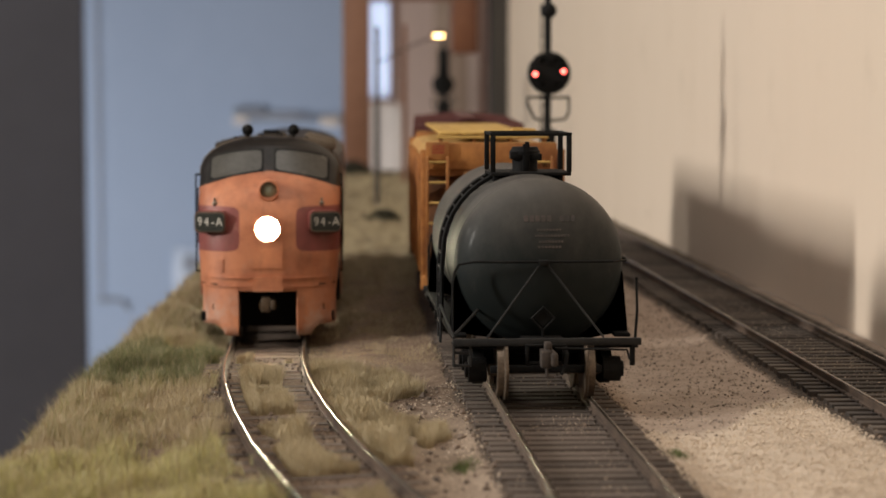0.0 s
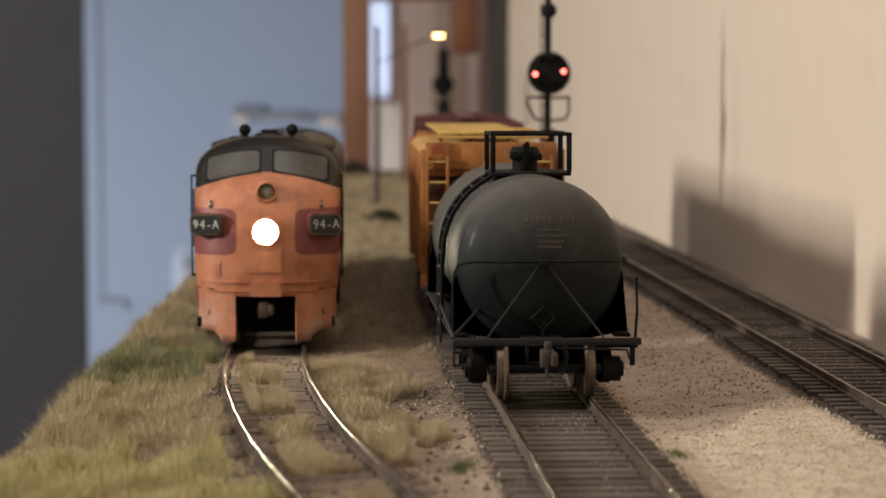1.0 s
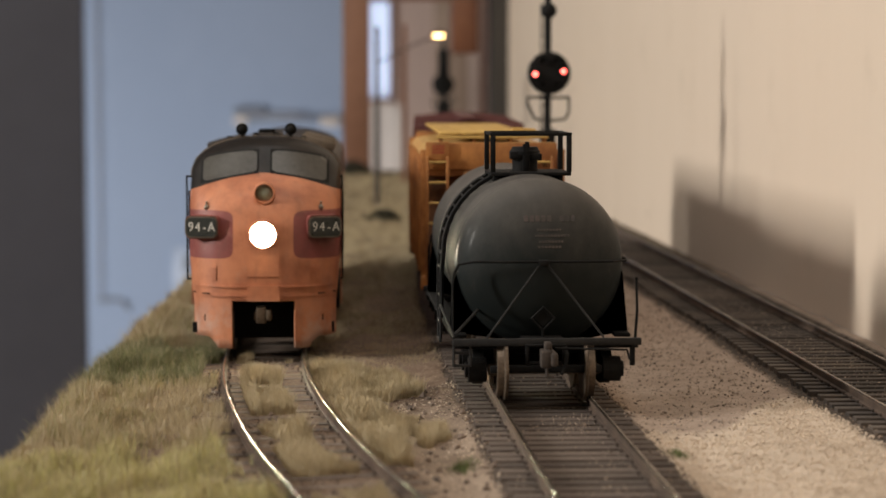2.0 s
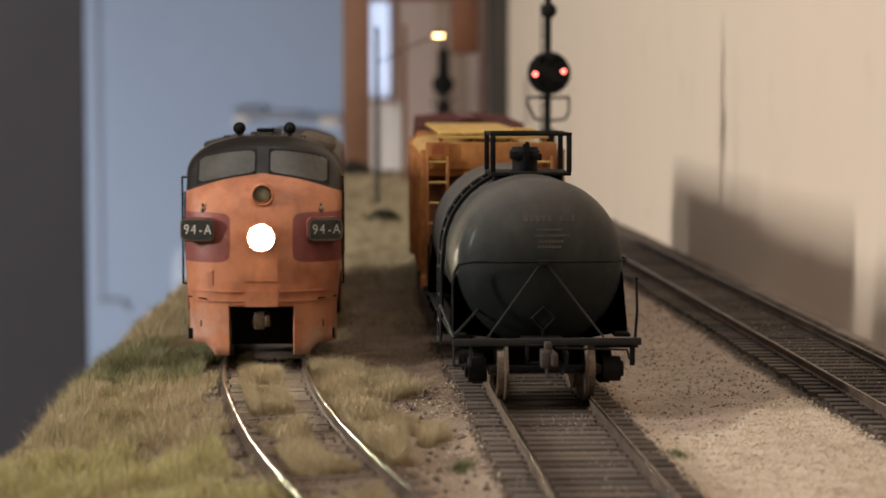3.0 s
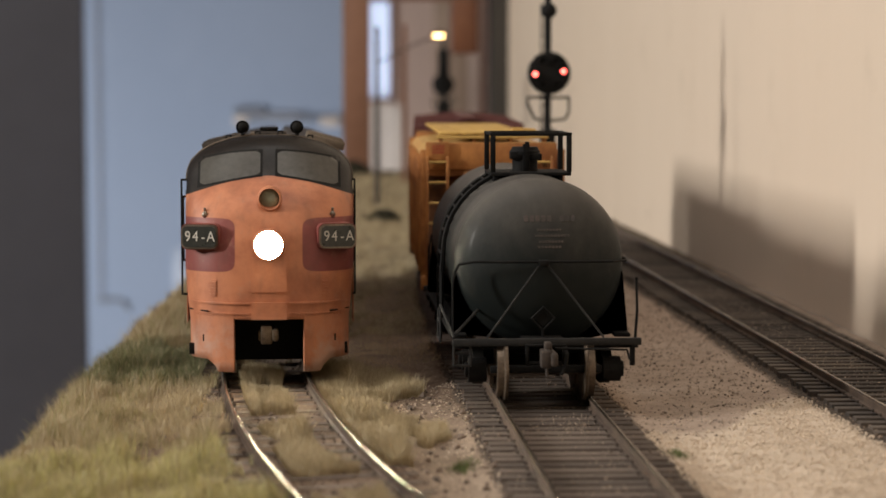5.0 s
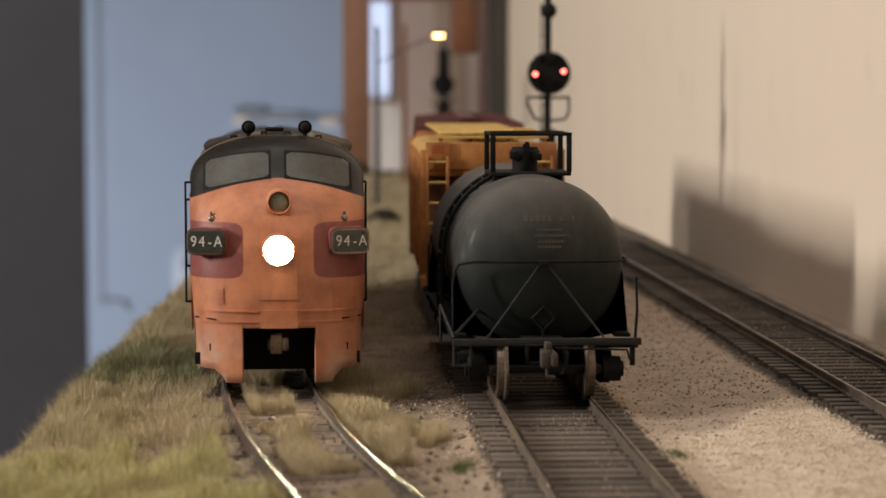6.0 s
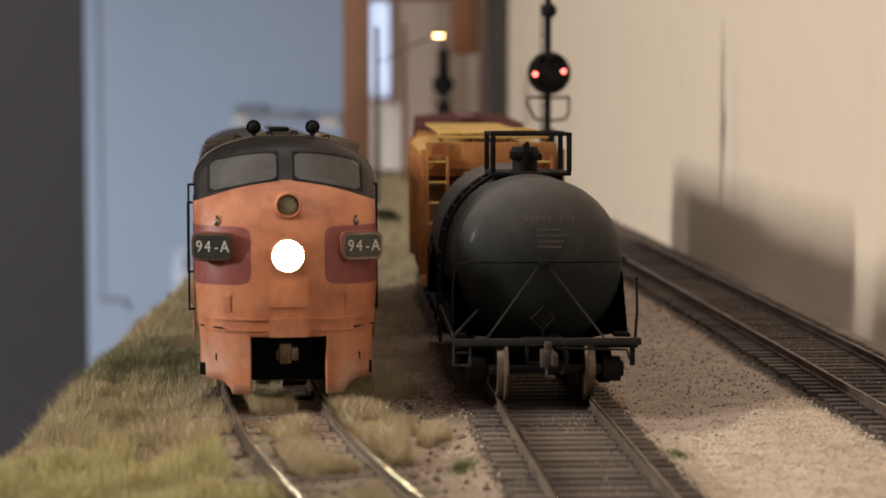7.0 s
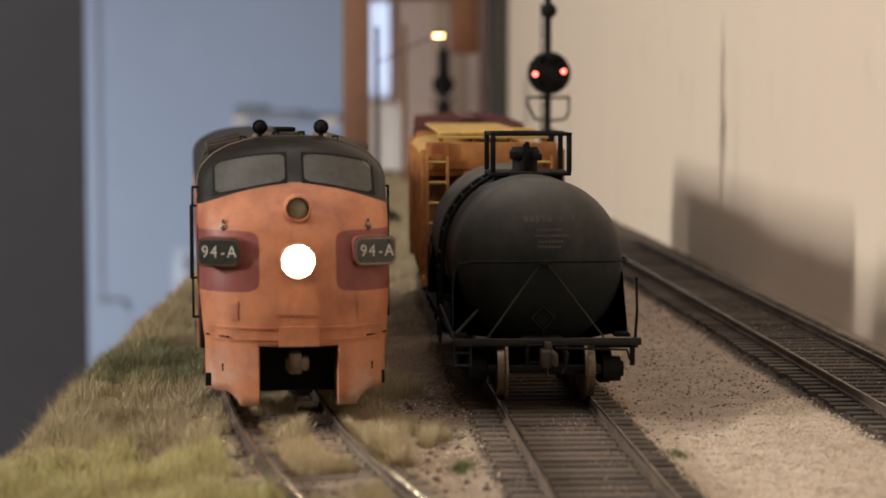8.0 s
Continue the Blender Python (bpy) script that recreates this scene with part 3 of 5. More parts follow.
def engine():
    e = empty("diesel_locomotive", "weathered orange, maroon and black model diesel engine with a lit headlight", "locomotive")
    body = part("body", engine_shell(), PAINT, e)
    shell = body.modifiers.new("thickness", "SOLIDIFY")
    shell.thickness, shell.offset = 0.9 * MM, -1
    for s in (-1, 1):
        pane = patch(lambda k: (s * (1.75 + 12.5 * k), 41.6 - 2.3 * k ** 1.2 + 1.0 * max(0, 0.06 - k) * 8 + 1.2 * max(0, k - 0.94) * 8, 46.3 - 1.8 * k ** 2.0 - 1.0 * max(0, 0.06 - k) * 8 - 1.2 * max(0, k - 0.94) * 8), 0.12, 24)
        part("windshield", pane, WINDOW, e, "dusty smoked windshield pane")
        part("windshield_gasket", patch(lambda k: (s * (1.3 + 13.5 * k), 41.2 - 2.4 * k ** 1.2, 46.7 - 1.85 * k ** 2.0), 0.06, 12), BLACK, e)
    part("nose_door", patch(lambda k: (-3.6 + 7.2 * k, 18.2, 25.2), 0.20, 8, 0.3), PAINT, e)
    part("pilot_panel", patch(lambda k: (-3.6 + 7.2 * k, 12.7, 16.2), 0.42, 8, 0.5), PAINT, e)
    for s in (-1, 1):
        part("step_ledge", patch(lambda k: (s * (4.0 + 12.0 * k), 15.75, 16.15), 0.35, 12, 0.5), PAINT, e)
        part("step_ledge", patch(lambda k: (s * (4.0 + 12.0 * k), 13.75, 14.0), 0.25, 12, 0.4), PAINT, e)
        b = bmesh.new()
        for i in range(16):
            x = s * (5.2 + i * 0.62)
            ball(b, (x, nose_y(x, 13.45) - 0.02, 13.45), 0.13, seg=6)
        part("rivets", b, PAINT, e)
        part("nose_louver", patch(lambda k: (s * (10.6 + 1.5 * k), 16.4 + 0.8, 20.6), 0.14, 4), PAINT, e)
        for i in range(5):
            part("louver_slat", patch(lambda k: (s * (10.75 + 1.2 * k), 17.45 + i * 0.62, 17.8 + i * 0.62), 0.3, 4, 0.3), PAINT, e)
        # black blocks proud of the pilot stand for the shade inside its footholds
        b = bmesh.new()
        x = s * 13.3
        box(b, x - 0.2, x + 0.2, nose_y(x, 8.6) - 0.08, nose_y(x, 8.6) + 0.4, 8.0, 9.4, 0.05)
        x = s * 15.4
        box(b, x - 1.0, x + 0.5, nose_y(x, 7) - 0.12, nose_y(x, 7) + 0.8, 5.0, 7.3, 0.05)
        part("step_hole_shade", b, BLACK, e, "black block standing for the shade inside a foothold")
        wire_b = wire(bmesh.new(), [(s * 12.4, nose_y(12.4, 14.3) + 0.2, 14.3), (s * 12.4, nose_y(12.4, 14.3) - 0.6, 14.25), (s * 16.2, nose_y(16.2, 14.3) - 0.6, 14.3)], 0.16)
        part("grab_iron", wire_b, BLACK, e)
        # lifting eye above the number board
        x, z = s * 13.0, 33.6
        b = ball(bmesh.new(), (x, nose_y(x, z) - 0.3, z), 0.62, (1, 0.7, 1.1), 10)
        rod(b, (x, nose_y(x, z + 0.6), z + 0.5), (x, nose_y(x, z + 0.6) - 0.4, z + 1.3), 0.25)
        part("lifting_eye", b, STEEL, e, "small bare metal lifting eye")
        # number board: a box set into the nose, facing forward and out
        x = s * 13.8
        m = Matrix.Translation((x, nose_y(13.0, 29) - 1.3, 29.3)) @ Matrix.Rotation(radians(s * 15), 4, "Z")
        holder = part("number_board", plate(8.0, 5.3, 1.4, -0.4, 6.5, m), PAINT, e, "maroon housing with a black number panel")
        part("rim", plate(7.7, 4.9, 1.3, -0.75, -0.3, m), STEEL, holder, "worn bright rim")
        part("panel", plate(7.0, 4.2, 1.0, -0.9, -0.5, m), BOARD, holder)
        text = m @ Matrix.Translation((0, -0.93, 0)) @ FACING @ Matrix.Diagonal((0.86, 1, 1, 1))
        for k, sign in enumerate("94-A"):
            lettering("numeral", sign, 3.0, LETTER, holder, text @ Matrix.Translation((-2.75 + 1.88 * k, 0, 0)))
        # rails beside the cab door
        part("handrail", wire(bmesh.new(), [(s * 17.3, 19.5, 40.2), (s * (18.1 - 0.3 * s), 19.5, 40.2), (s * (18.1 - 0.3 * s), 19.5, 16.2), (s * 17.3, 19.5, 16.2)], 0.24), BLACK, e)
        part("handrail", wire(bmesh.new(), [(s * 17.3, 30.5, 36.2), (s * (18.3 - 0.4 * s), 30.5, 36.2), (s * (18.3 - 0.4 * s), 30.5, 22.5), (s * 17.3, 30.5, 22.5)], 0.24), BLACK, e)
        part("cab_door", box(bmesh.new(), min(s * 17.3, s * 17.6), max(s * 17.3, s * 17.6), 21, 29, 10, 38, 0.1), PAINT, e)
        part("fuel_skirt", box(bmesh.new(), min(s * 13, s * 16.8), max(s * 13, s * 16.8), 84, 152, 2.5, 8.5, 0.6), BLACK, e)
        part("horn", horn(s * 5.45), BLACK, e, "round black air horn")
    # lamps
    front = Matrix.Rotation(radians(90), 4, "X")
    y = nose_y(0, 36.9)
    ring = lathe(bmesh.new(), [(2.0, 0.2), (2.05, 1.4), (2.2, 1.65), (2.4, 1.4), (2.5, 0.0), (2.7, -5.0)], 28, Matrix.Translation((0.2, y - 0.5, 36.8)) @ front)
    upper = part("upper_lamp", ring, PAINT, e, "unlit upper headlight with a dull rim")
    part("lens", lathe(bmesh.new(), [(0.0, 1.3), (1.1, 1.1), (1.8, 0.65), (2.05, 0.3), (2.05, 0.0)], 28, Matrix.Translation((0.2, y - 0.5, 36.8)) @ front), LENS, upper, "grey-green glass lens")
    y = nose_y(0, 27.7)
    ring = lathe(bmesh.new(), [(2.7, 0.0), (2.75, 0.7), (2.95, 1.0), (3.2, 0.8), (3.3, 0.0), (3.3, -2.5)], 28, Matrix.Translation((0, y, 27.7)) @ front)
    lower = part("headlight", ring, PAINT, e, "lit lower headlight in the nose door")
    part("lens", lathe(bmesh.new(), [(0.0, 1.3), (1.3, 1.15), (2.3, 0.75), (2.7, 0.28), (2.7, 0.0)], 28, Matrix.Translation((0, y, 27.7)) @ front), HEADLIGHT, lower, "glowing warm white lens")
    # underframe, bogies and coupler
    part("underframe", box(bmesh.new(), -12.5, 12.5, 17.5, 224, 7.2, 12.5, 0.5), BLACK, e)
    for y0 in (20, 190):
        for s in (-1, 1):
            b = box(bmesh.new(), s * 11.8 - 0.9, s * 11.8 + 0.9, y0 - 3, y0 + 29, 4.6, 8.0, 0.5)
            for yy in (y0, y0 + 26):
                box(b, s * 12.2 - 1.1, s * 12.2 + 1.1, yy - 2.3, yy + 2.3, 3.6, 8.2, 0.6)
            part("bogie_frame", b, BLACK, e, "black bogie side frame")
        for yy in (y0, y0 + 26):
            b = bmesh.new()
            side = Matrix.Rotation(radians(90), 4, "Y")
            for s in (-1, 1):
                lathe(b, [(0, s * 7.3), (6.4, s * 7.3), (6.4, s * 7.9), (5.8, s * 8.2), (5.7, s * 9.9), (4.6, s * 9.9), (4.2, s * 9.2), (1.4, s * 9.2), (1.0, s * 10.4), (0, s * 10.4)], 24, side)
            rod(b, (-7.5, 0, 0), (7.5, 0, 0), 1.0)
            w = part("wheelset", b, STEEL, e, "steel wheelset")
            WHEELS.append((w, at(0, yy, 5.8)))
            w.matrix_basis = at(0, yy, 5.8)
    c = box(bmesh.new(), -1.1, 1.1, 3.6, 16.3, 8.0, 10.0, 0.2)
    box(c, -1.7, 0.6, 1.6, 4.6, 7.5, 11.3, 0.3), box(c, 0.6, 1.9, 1.2, 3.6, 8.1, 10.7, 0.5), box(c, -2.2, -1.3, 2.4, 4.8, 8.1, 10.2, 0.3)
    part("coupler", c, WHEEL, e, "dull brown metal knuckle coupler")
    # black sheet behind the pilot opening, put in for the darkness inside
    part("coupler_backing", box(bmesh.new(), -9, 9, 16.4, 17.4, 2.6, 12.4, 0.1), BLACK, e)
    # roof fittings
    for y0 in (56, 118, 136, 172, 190):
        part("roof_fan", lathe(bmesh.new(), [(0, 1.4), (5, 1.3), (6, 0.7), (6, -2.0)], 24, Matrix.Translation((0, y0, 45.8))), GRIME, e)
    part("roof_hatch", box(bmesh.new(), -11.5, 11.5, 68, 108, 44.5, 47.2, 0.4), BLACK, e, "flat dark roof hatch")
    part("roof_box", box(bmesh.new(), -3.2, 3.4, 36, 46, 46.5, 50.0, 0.4), DARKBROWN, e, "dusty box on the roof")
    part("roof_lid", box(bmesh.new(), -2.4, 1.6, 36.5, 45, 50.1, 50.9, 0.3), BLACK, e)
    for x, z, w, lean, y0, y1, paint, label in ((-11.6, 47.6, 3.9, -13, 46, 86, DARKBROWN, "dark brown roof panel"), (12.0, 48.0, 4.3, 15, 42, 84, TANPANEL, "tan dusty roof panel"),
                                                (-14.6, 45.4, 1.7, -34, 50, 80, DARKBROWN, "dark brown lower roof panel"), (-3.0, 48.6, 2.4, -3, 60, 78, TANPANEL, "tan dusty roof panel")):
        tilt = Matrix.Translation((x, 0, z)) @ Matrix.Rotation(radians(lean), 4, "Y")
        b = box(bmesh.new(), -w, w, y0, y1, -1.3, 0.45, 0.25, tilt)
        for k in range(5):
            y = y0 + 3 + (y1 - y0 - 6) * k / 4
            box(b, -w + 0.3, w - 0.3, y - 0.5, y + 0.5, 0.46, 0.75, 0.1, tilt)
        part("roof_panel", b, paint, e, label)
    # the joint behind the cab brow, and seams across the long roof
    for y, r_, paint in ((22.6, 0.30, TANPANEL), (34.0, 0.22, DARKBROWN), (48.0, 0.22, DARKBROWN)):
        zk = 1.0 if y < 30 else 0.95
        arch = [(half_width(z) * sx, y + (z - 40) * 0.3, 40 + (z - 40) * zk + 0.05) for sx, z in [(-1, z) for z in (40, 42, 44, 46, 47.5, 48.6, 49.2)] + [(1, z) for z in (49.2, 48.6, 47.5, 46, 44, 42, 40)]]
        part("roof_seam", wire(bmesh.new(), arch, r_), paint, e)
    for x, y, z in ((-2.6, 27.5, 48.8), (2.2, 27.2, 48.9), (8.6, 28, 48.0), (-8.8, 28, 48.0)):
        part("lifting_ring", wire(bmesh.new(), [(x - 0.5, y, z), (x - 0.5, y, z + 1.3), (x + 0.5, y, z + 1.3), (x + 0.5, y, z)], 0.16), BLACK, e)
    for s in (-1, 1):
        part("roof_grab", wire(bmesh.new(), [(s * 9.5, 27, 46.6), (s * 9.5, 27, 47.8), (s * 13.5, 27, 46.4), (s * 13.5, 27, 45.0)], 0.2), BLACK, e)
    return e


TANPANEL = worn("tan_dusty_panel", (0.11, 0.085, 0.062), (0.18, 0.14, 0.10), 200, 0.8)
DARKBROWN = worn("dark_brown_dusty_metal", (0.035, 0.027, 0.021), (0.075, 0.058, 0.045), 300, 0.75)
WHEELS = []
LOCO = engine()


# ---- the standing cars ----
def freight_bogie(parent, y0, front=True):
    """A two-axle bogie centred at y0: side frames, springs, wheelsets."""
    for s in (-1, 1):
        b = bmesh.new()
        outline = [(-9.5, 7.2), (-10.4, 5.2), (-9.0, 3.2), (-6.0, 3.2), (-3.0, 1.8), (3.0, 1.8), (6.0, 3.2), (9.0, 3.2), (10.4, 5.2), (9.5, 7.2), (6.0, 7.0), (3.2, 8.4), (-3.2, 8.4), (-6.0, 7.0)]
        lo = [b.verts.new((s * 11.2, y0 + a, z)) for a, z in outline]
        hi = [b.verts.new((s * 13.2, y0 + a, z)) for a, z in outline]
        b.faces.new(lo), b.faces.new(hi[::-1])
        for i in range(len(lo)):
            j = (i + 1) % len(lo)
            b.faces.new((lo[j], lo[i], hi[i], hi[j]))
        bmesh.ops.recalc_face_normals(b, faces=b.faces)
        for a in (-8, 8):
            rod(b, (s * 11.0, y0 + a, 5.2), (s * 14.4, y0 + a, 5.2), 2.4, 14)
            rod(b, (s * 14.4, y0 + a, 5.2), (s * 15.0, y0 + a, 5.2), 1.5, 12)
        part("bogie_frame", b, BLACK, parent, "grimy cast bogie side frame")
    for a in (-8, 8):
        b = bmesh.new()
        m = Matrix.Translation((0, y0 + a, 5.2)) @ Matrix.Rotation(radians(90), 4, "Y")
        for s in (-1, 1):
            lathe(b, [(0, s * 7.2), (5.9, s * 7.2), (5.95, s * 7.7), (5.25, s * 7.95), (5.15, s * 9.15), (4.2, s * 9.25), (3.7, s * 8.8), (1.3, s * 8.7), (1.0, s * 10.6), (0, s * 10.8)], 28, m)
        rod(b, (-7.4, y0 + a, 5.2), (7.4, y0 + a, 5.2), 0.9)
        part("wheelset", b, WHEEL, parent, "browned steel wheelset with a worn tread")
    b = box(bmesh.new(), -11.0, 11.0, y0 - 2.2, y0 + 2.2, 4.6, 8.6, 0.5)
    box(b, -10.5, 10.5, y0 - 12.0, y0 - 11.0, 5.0, 6.4, 0.2)
    part("bolster", b, BLACK, parent)


def knuckle(parent, y, sign):
    b = box(bmesh.new(), -1.2, 1.2, min(y, y + sign * 5), max(y, y + sign * 5), 6.9, 9.1, 0.2)
    box(b, -1.5, 0.5, min(y + sign * 3.0, y + sign * 6.0), max(y + sign * 3.0, y + sign * 6.0), 6.0, 9.3, 0.4)
    box(b, 0.3, 1.6, min(y + sign * 3.6, y + sign * 6.6), max(y + sign * 3.6, y + sign * 6.6), 6.3, 9.0, 0.5)
    box(b, -0.6, 0.7, min(y + sign * 1.5, y + sign * 4.0), max(y + sign * 1.5, y + sign * 4.0), 9.0, 10.6, 0.3)
    wire(b, [(-0.3, y + sign * 4.5, 6.2), (-0.3, y + sign * 4.6, 4.4), (1.1, y + sign * 4.9, 4.3)], 0.32)
    part("coupler", b, GRIME, parent, "rusty knuckle coupler")
    frame_b = bmesh.new()
    ya, yb = sorted((y, y + sign * 0.9))
    for x0, x1, z0, z1 in ((-3.9, -3.2, 6.0, 9.4), (3.1, 3.8, 6.0, 9.4), (-3.9, 3.8, 9.42, 9.9), (-3.2, 3.1, 6.0, 6.6)):
        box(frame_b, x0, x1, ya, yb, z0, z1, 0.12)
    part("coupler_backing", frame_b, BLACK, parent, "black coupler pocket frame")


def tank_car():
    t = empty("tank_car", "dark green-grey model tank car with a black underframe and top platform", "tank car", "standing freight cars")
    L, R, ZC = 102.0, 16.2, 24.1
    along = Matrix.Translation((0, 0, ZC)) @ Matrix.Rotation(radians(-90), 4, "X")
    head = [(R * math.sin(radians(a)), 13.5 - 8.5 * math.cos(radians(a))) for a in range(0, 90, 6)]
    prof = head + [(R, 13.5), (R + 0.12, 13.8), (R + 0.12, 14.6), (R, 14.9), (R, 40), (R + 0.1, 40.2), (R, 40.4), (R, 62), (R + 0.1, 62.2), (R, 62.4), (R, L - 13.5)]
    prof += [(R * math.sin(radians(a)), L - 13.5 + 8.5 * math.cos(radians(a))) for a in range(84, -1, -6)]
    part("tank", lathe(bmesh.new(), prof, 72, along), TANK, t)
    # end beams with a black sheet for the dark gap behind, centre sill, cradles
    for y0, y1, sgn in ((0, 9, -1), (L - 9, L, 1)):
        face = (y0, y0 + 1.2) if sgn < 0 else (y1 - 1.2, y1)
        part("end_beam", box(bmesh.new(), -17.5, 18.0, face[0], face[1], 9.55, 10.9, 0.15), DUSTYBLACK, t, "dusty black end beam with worn edges")
        part("end_gap_shade", box(bmesh.new(), -17.2, 17.6, min(y0, y1) + (1.25 if sgn < 0 else 0), max(y0, y1) - (0 if sgn < 0 else 1.25), 8.9, 9.5, 0.1), BLACK, t, "black sheet standing for the dark gap behind the end beam")
        b = box(bmesh.new(), -8.5, 8.5, min(y0, y1) + 4, max(y0, y1), 7.6, 8.85, 0.3)
        part("end_sill", b, BLACK, t)
        yy = 0 if sgn < 0 else L
        knuckle(t, yy + (0.5 if sgn < 0 else -0.5), sgn)
        # inclined braces that meet at a lug on the head
        lug_y = 5.0 - 0.6 if sgn < 0 else L - 4.4
        for s in (-1, 1):
            part("brace", rod(bmesh.new(), (s * 0.6, lug_y, 24.6), (s * 11.0, yy - sgn * 1.0, 10.95), 0.22), DUSTYBLACK, t, "thin diagonal end brace")
        part("lug", box(bmesh.new(), -0.9, 0.9, lug_y - 0.9, lug_y + 1.2, 24.2, 25.3, 0.2), BLACK, t)
    part("cut_lever", wire(bmesh.new(), [(1.6, -0.9, 9.2), (8.0, -0.6, 9.0), (15.2, -0.6, 8.8), (15.6, -0.7, 7.0)], 0.2), BLACK, t)
    part("air_hose", wire(bmesh.new(), [(3.6, 0.2, 9.4), (3.8, -1.2, 8.0), (3.4, -1.6, 5.6), (2.6, -2.0, 4.4)], 0.38), BLACK, t, "black rubber brake hose")
    part("centre_sill", box(bmesh.new(), -4, 4, 5, L - 5, 7.4, 10.4, 0.3), BLACK, t)
    for y0 in (12.0, L - 15.0):
        b = bmesh.new()
        pts = [(-17.2, 10.9), (17.2, 10.9), (14.4, 14.4), (16.1, 22.4)]
        ring = [(R + 0.05) * 1.0 * Vector((math.sin(radians(a)), -math.cos(radians(a)))) for a in range(80, -81, -8)]
        prism(b, pts + [(v.x, ZC + v.y) for v in ring] + [(-16.1, 22.4), (-14.4, 14.4)], y0, y0 + 3)
        part("cradle", b, BLACK, t, "black tank saddle")
    # running boards, handrail round the tank
    for s in (-1, 1):
        part("running_board", box(bmesh.new(), min(s * 14.2, s * 17.3), max(s * 14.2, s * 17.3), 9.1, L - 9.1, 10.0, 10.8, 0.2), BLACK, t)
    hoop = [(-17.2, 5.0, 11.2), (-17.2, 5.4, 20.5), (-16.9, 5.6, 22.8), (-16.0, 5.6, 24.4), (-13.2, 4.6, 25.0), (-6, 3.9, 25.0), (6, 3.9, 25.0), (13.2, 4.6, 25.0), (15.9, 7.0, 24.9), (16.75, 11, 24.7), (16.75, L - 8, 24.7)]
    part("handrail", wire(bmesh.new(), hoop, 0.24), BLACK, t, "thin black handrail round the tank")
    part("corner_rail", wire(bmesh.new(), [(17.0, 1.6, 10.2), (17.35, 1.5, 16.0), (17.15, 1.4, 22.2)], 0.27), BLACK, t)
    part("step", box(bmesh.new(), 15.9, 16.9, 0.6, 1.3, 5.6, 9.5, 0.2), BLACK, t)
    for pts, name in (([(-17.3, 0.6, 9.6), (-17.3, 0.6, 5.9), (-14.2, 0.6, 5.9), (-14.2, 0.6, 9.6)], "corner_step"), ([(-17.3, 0.6, 8.3), (-14.2, 0.6, 8.3)], "corner_step"),
                      ([(-17.2, 1.4, 11.0), (-18.7, 18.0, 15.4), (-18.7, 18.0, 8.3), (-18.7, 25.0, 8.3), (-18.7, 25.0, 14.0)], "side_ladder"), ([(-18.7, 18.0, 12.0), (-18.7, 25.0, 12.0)], "side_ladder"),
                      ([(-17.0, 1.6, 11.6), (-11.5, 11.0, 15.7)], "saddle_brace"),):
        part(name, wire(bmesh.new(), pts, 0.3), DUSTYBLACK, t, "dusty grey-black metal bar")
    b = bmesh.new()
    corners = [(0, 5.4, 11.9), (2.2, 5.2, 14.1), (0, 5.0, 16.3), (-2.2, 5.2, 14.1), (0, 5.4, 11.9)]
    wire(b, corners, 0.2), rod(b, (0, 5.8, 10.6), (0, 5.5, 12.0), 0.25)
    box(b, -1.1, 1.1, -0.1, 0.1, -1.1, 1.1, 0, Matrix.Translation((0, 5.4, 14.1)) @ Matrix.Rotation(radians(45), 4, "Y"))
    part("placard", b, BLACK, t, "dark diamond placard holder")
    # top platform with its safety rail and valve housing
    Y0 = 40.0
    zt = ZC + R - 0.7
    part("top_platform", box(bmesh.new(), -7.6, 8.6, Y0 - 8, Y0 + 8, zt + 0.3, zt + 1.0, 0.15), BLACK, t, "black walkway grating on the tank top")
    for x in (-6.5, 6.5):
        part("platform_leg", box(bmesh.new(), x - 0.5, x + 0.5, Y0 - 7, Y0 + 7, zt - 1.6, zt + 0.3, 0.1), BLACK, t)
    for y in (Y0 - 7.4, Y0 + 7.4):
        for x in (-7.2, 8.2):
            part("rail_post", box(bmesh.new(), x - 0.5, x + 0.5, y - 0.5, y + 0.5, zt + 1.0, zt + 8.3, 0.12), BLACK, t)
        part("top_rail", box(bmesh.new(), -7.75, 8.75, y - 0.4, y + 0.4, zt + 8.3, zt + 9.0, 0.15), BLACK, t)
    for x in (-7.2, 8.2):
        part("side_rail", box(bmesh.new(), x - 0.4, x + 0.4, Y0 - 6.95, Y0 + 6.95, zt + 8.35, zt + 8.95, 0.15), BLACK, t)
    b = lathe(bmesh.new(), [(0, zt + 6.0), (2.6, zt + 5.9), (2.9, zt + 5.2), (3.1, zt + 5.1), (3.1, zt + 4.4), (2.6, zt + 4.3), (2.6, zt - 0.5)], 20, Matrix.Translation((0, Y0, 0)))
    box(b, -3.2, -0.6, Y0 - 2.6, Y0, zt + 3.4, zt + 5.0, 0.2), box(b, -0.7, 0.7, Y0 - 3.0, Y0 - 2.4, zt + 1, zt + 6.6, 0.2), box(b, 0.8, 3.2, Y0 - 2.8, Y0, zt + 3.2, zt + 4.6, 0.2)
    rod(b, (0.2, Y0 - 2.6, zt + 5.5), (0.2, Y0 - 2.6, zt + 7.0), 0.45)
    part("valve_housing", b, BLACK, t, "dark valve housing with bolted lugs")
    # ladder over the tank's side
    for dy in (-4.5, 4.5):
        arc = [(-(R + 0.9) * math.sin(radians(a)), Y0 + dy, ZC + (R + 0.9) * math.cos(radians(a))) for a in range(26, 81, 9)]
        pts = [(-7.2, Y0 + dy, zt + 0.7)] + arc + [(-17.4, Y0 + dy, 20), (-17.4, Y0 + dy, 11)]
        part("ladder_stile", wire(bmesh.new(), pts, 0.5), BLACK, t)
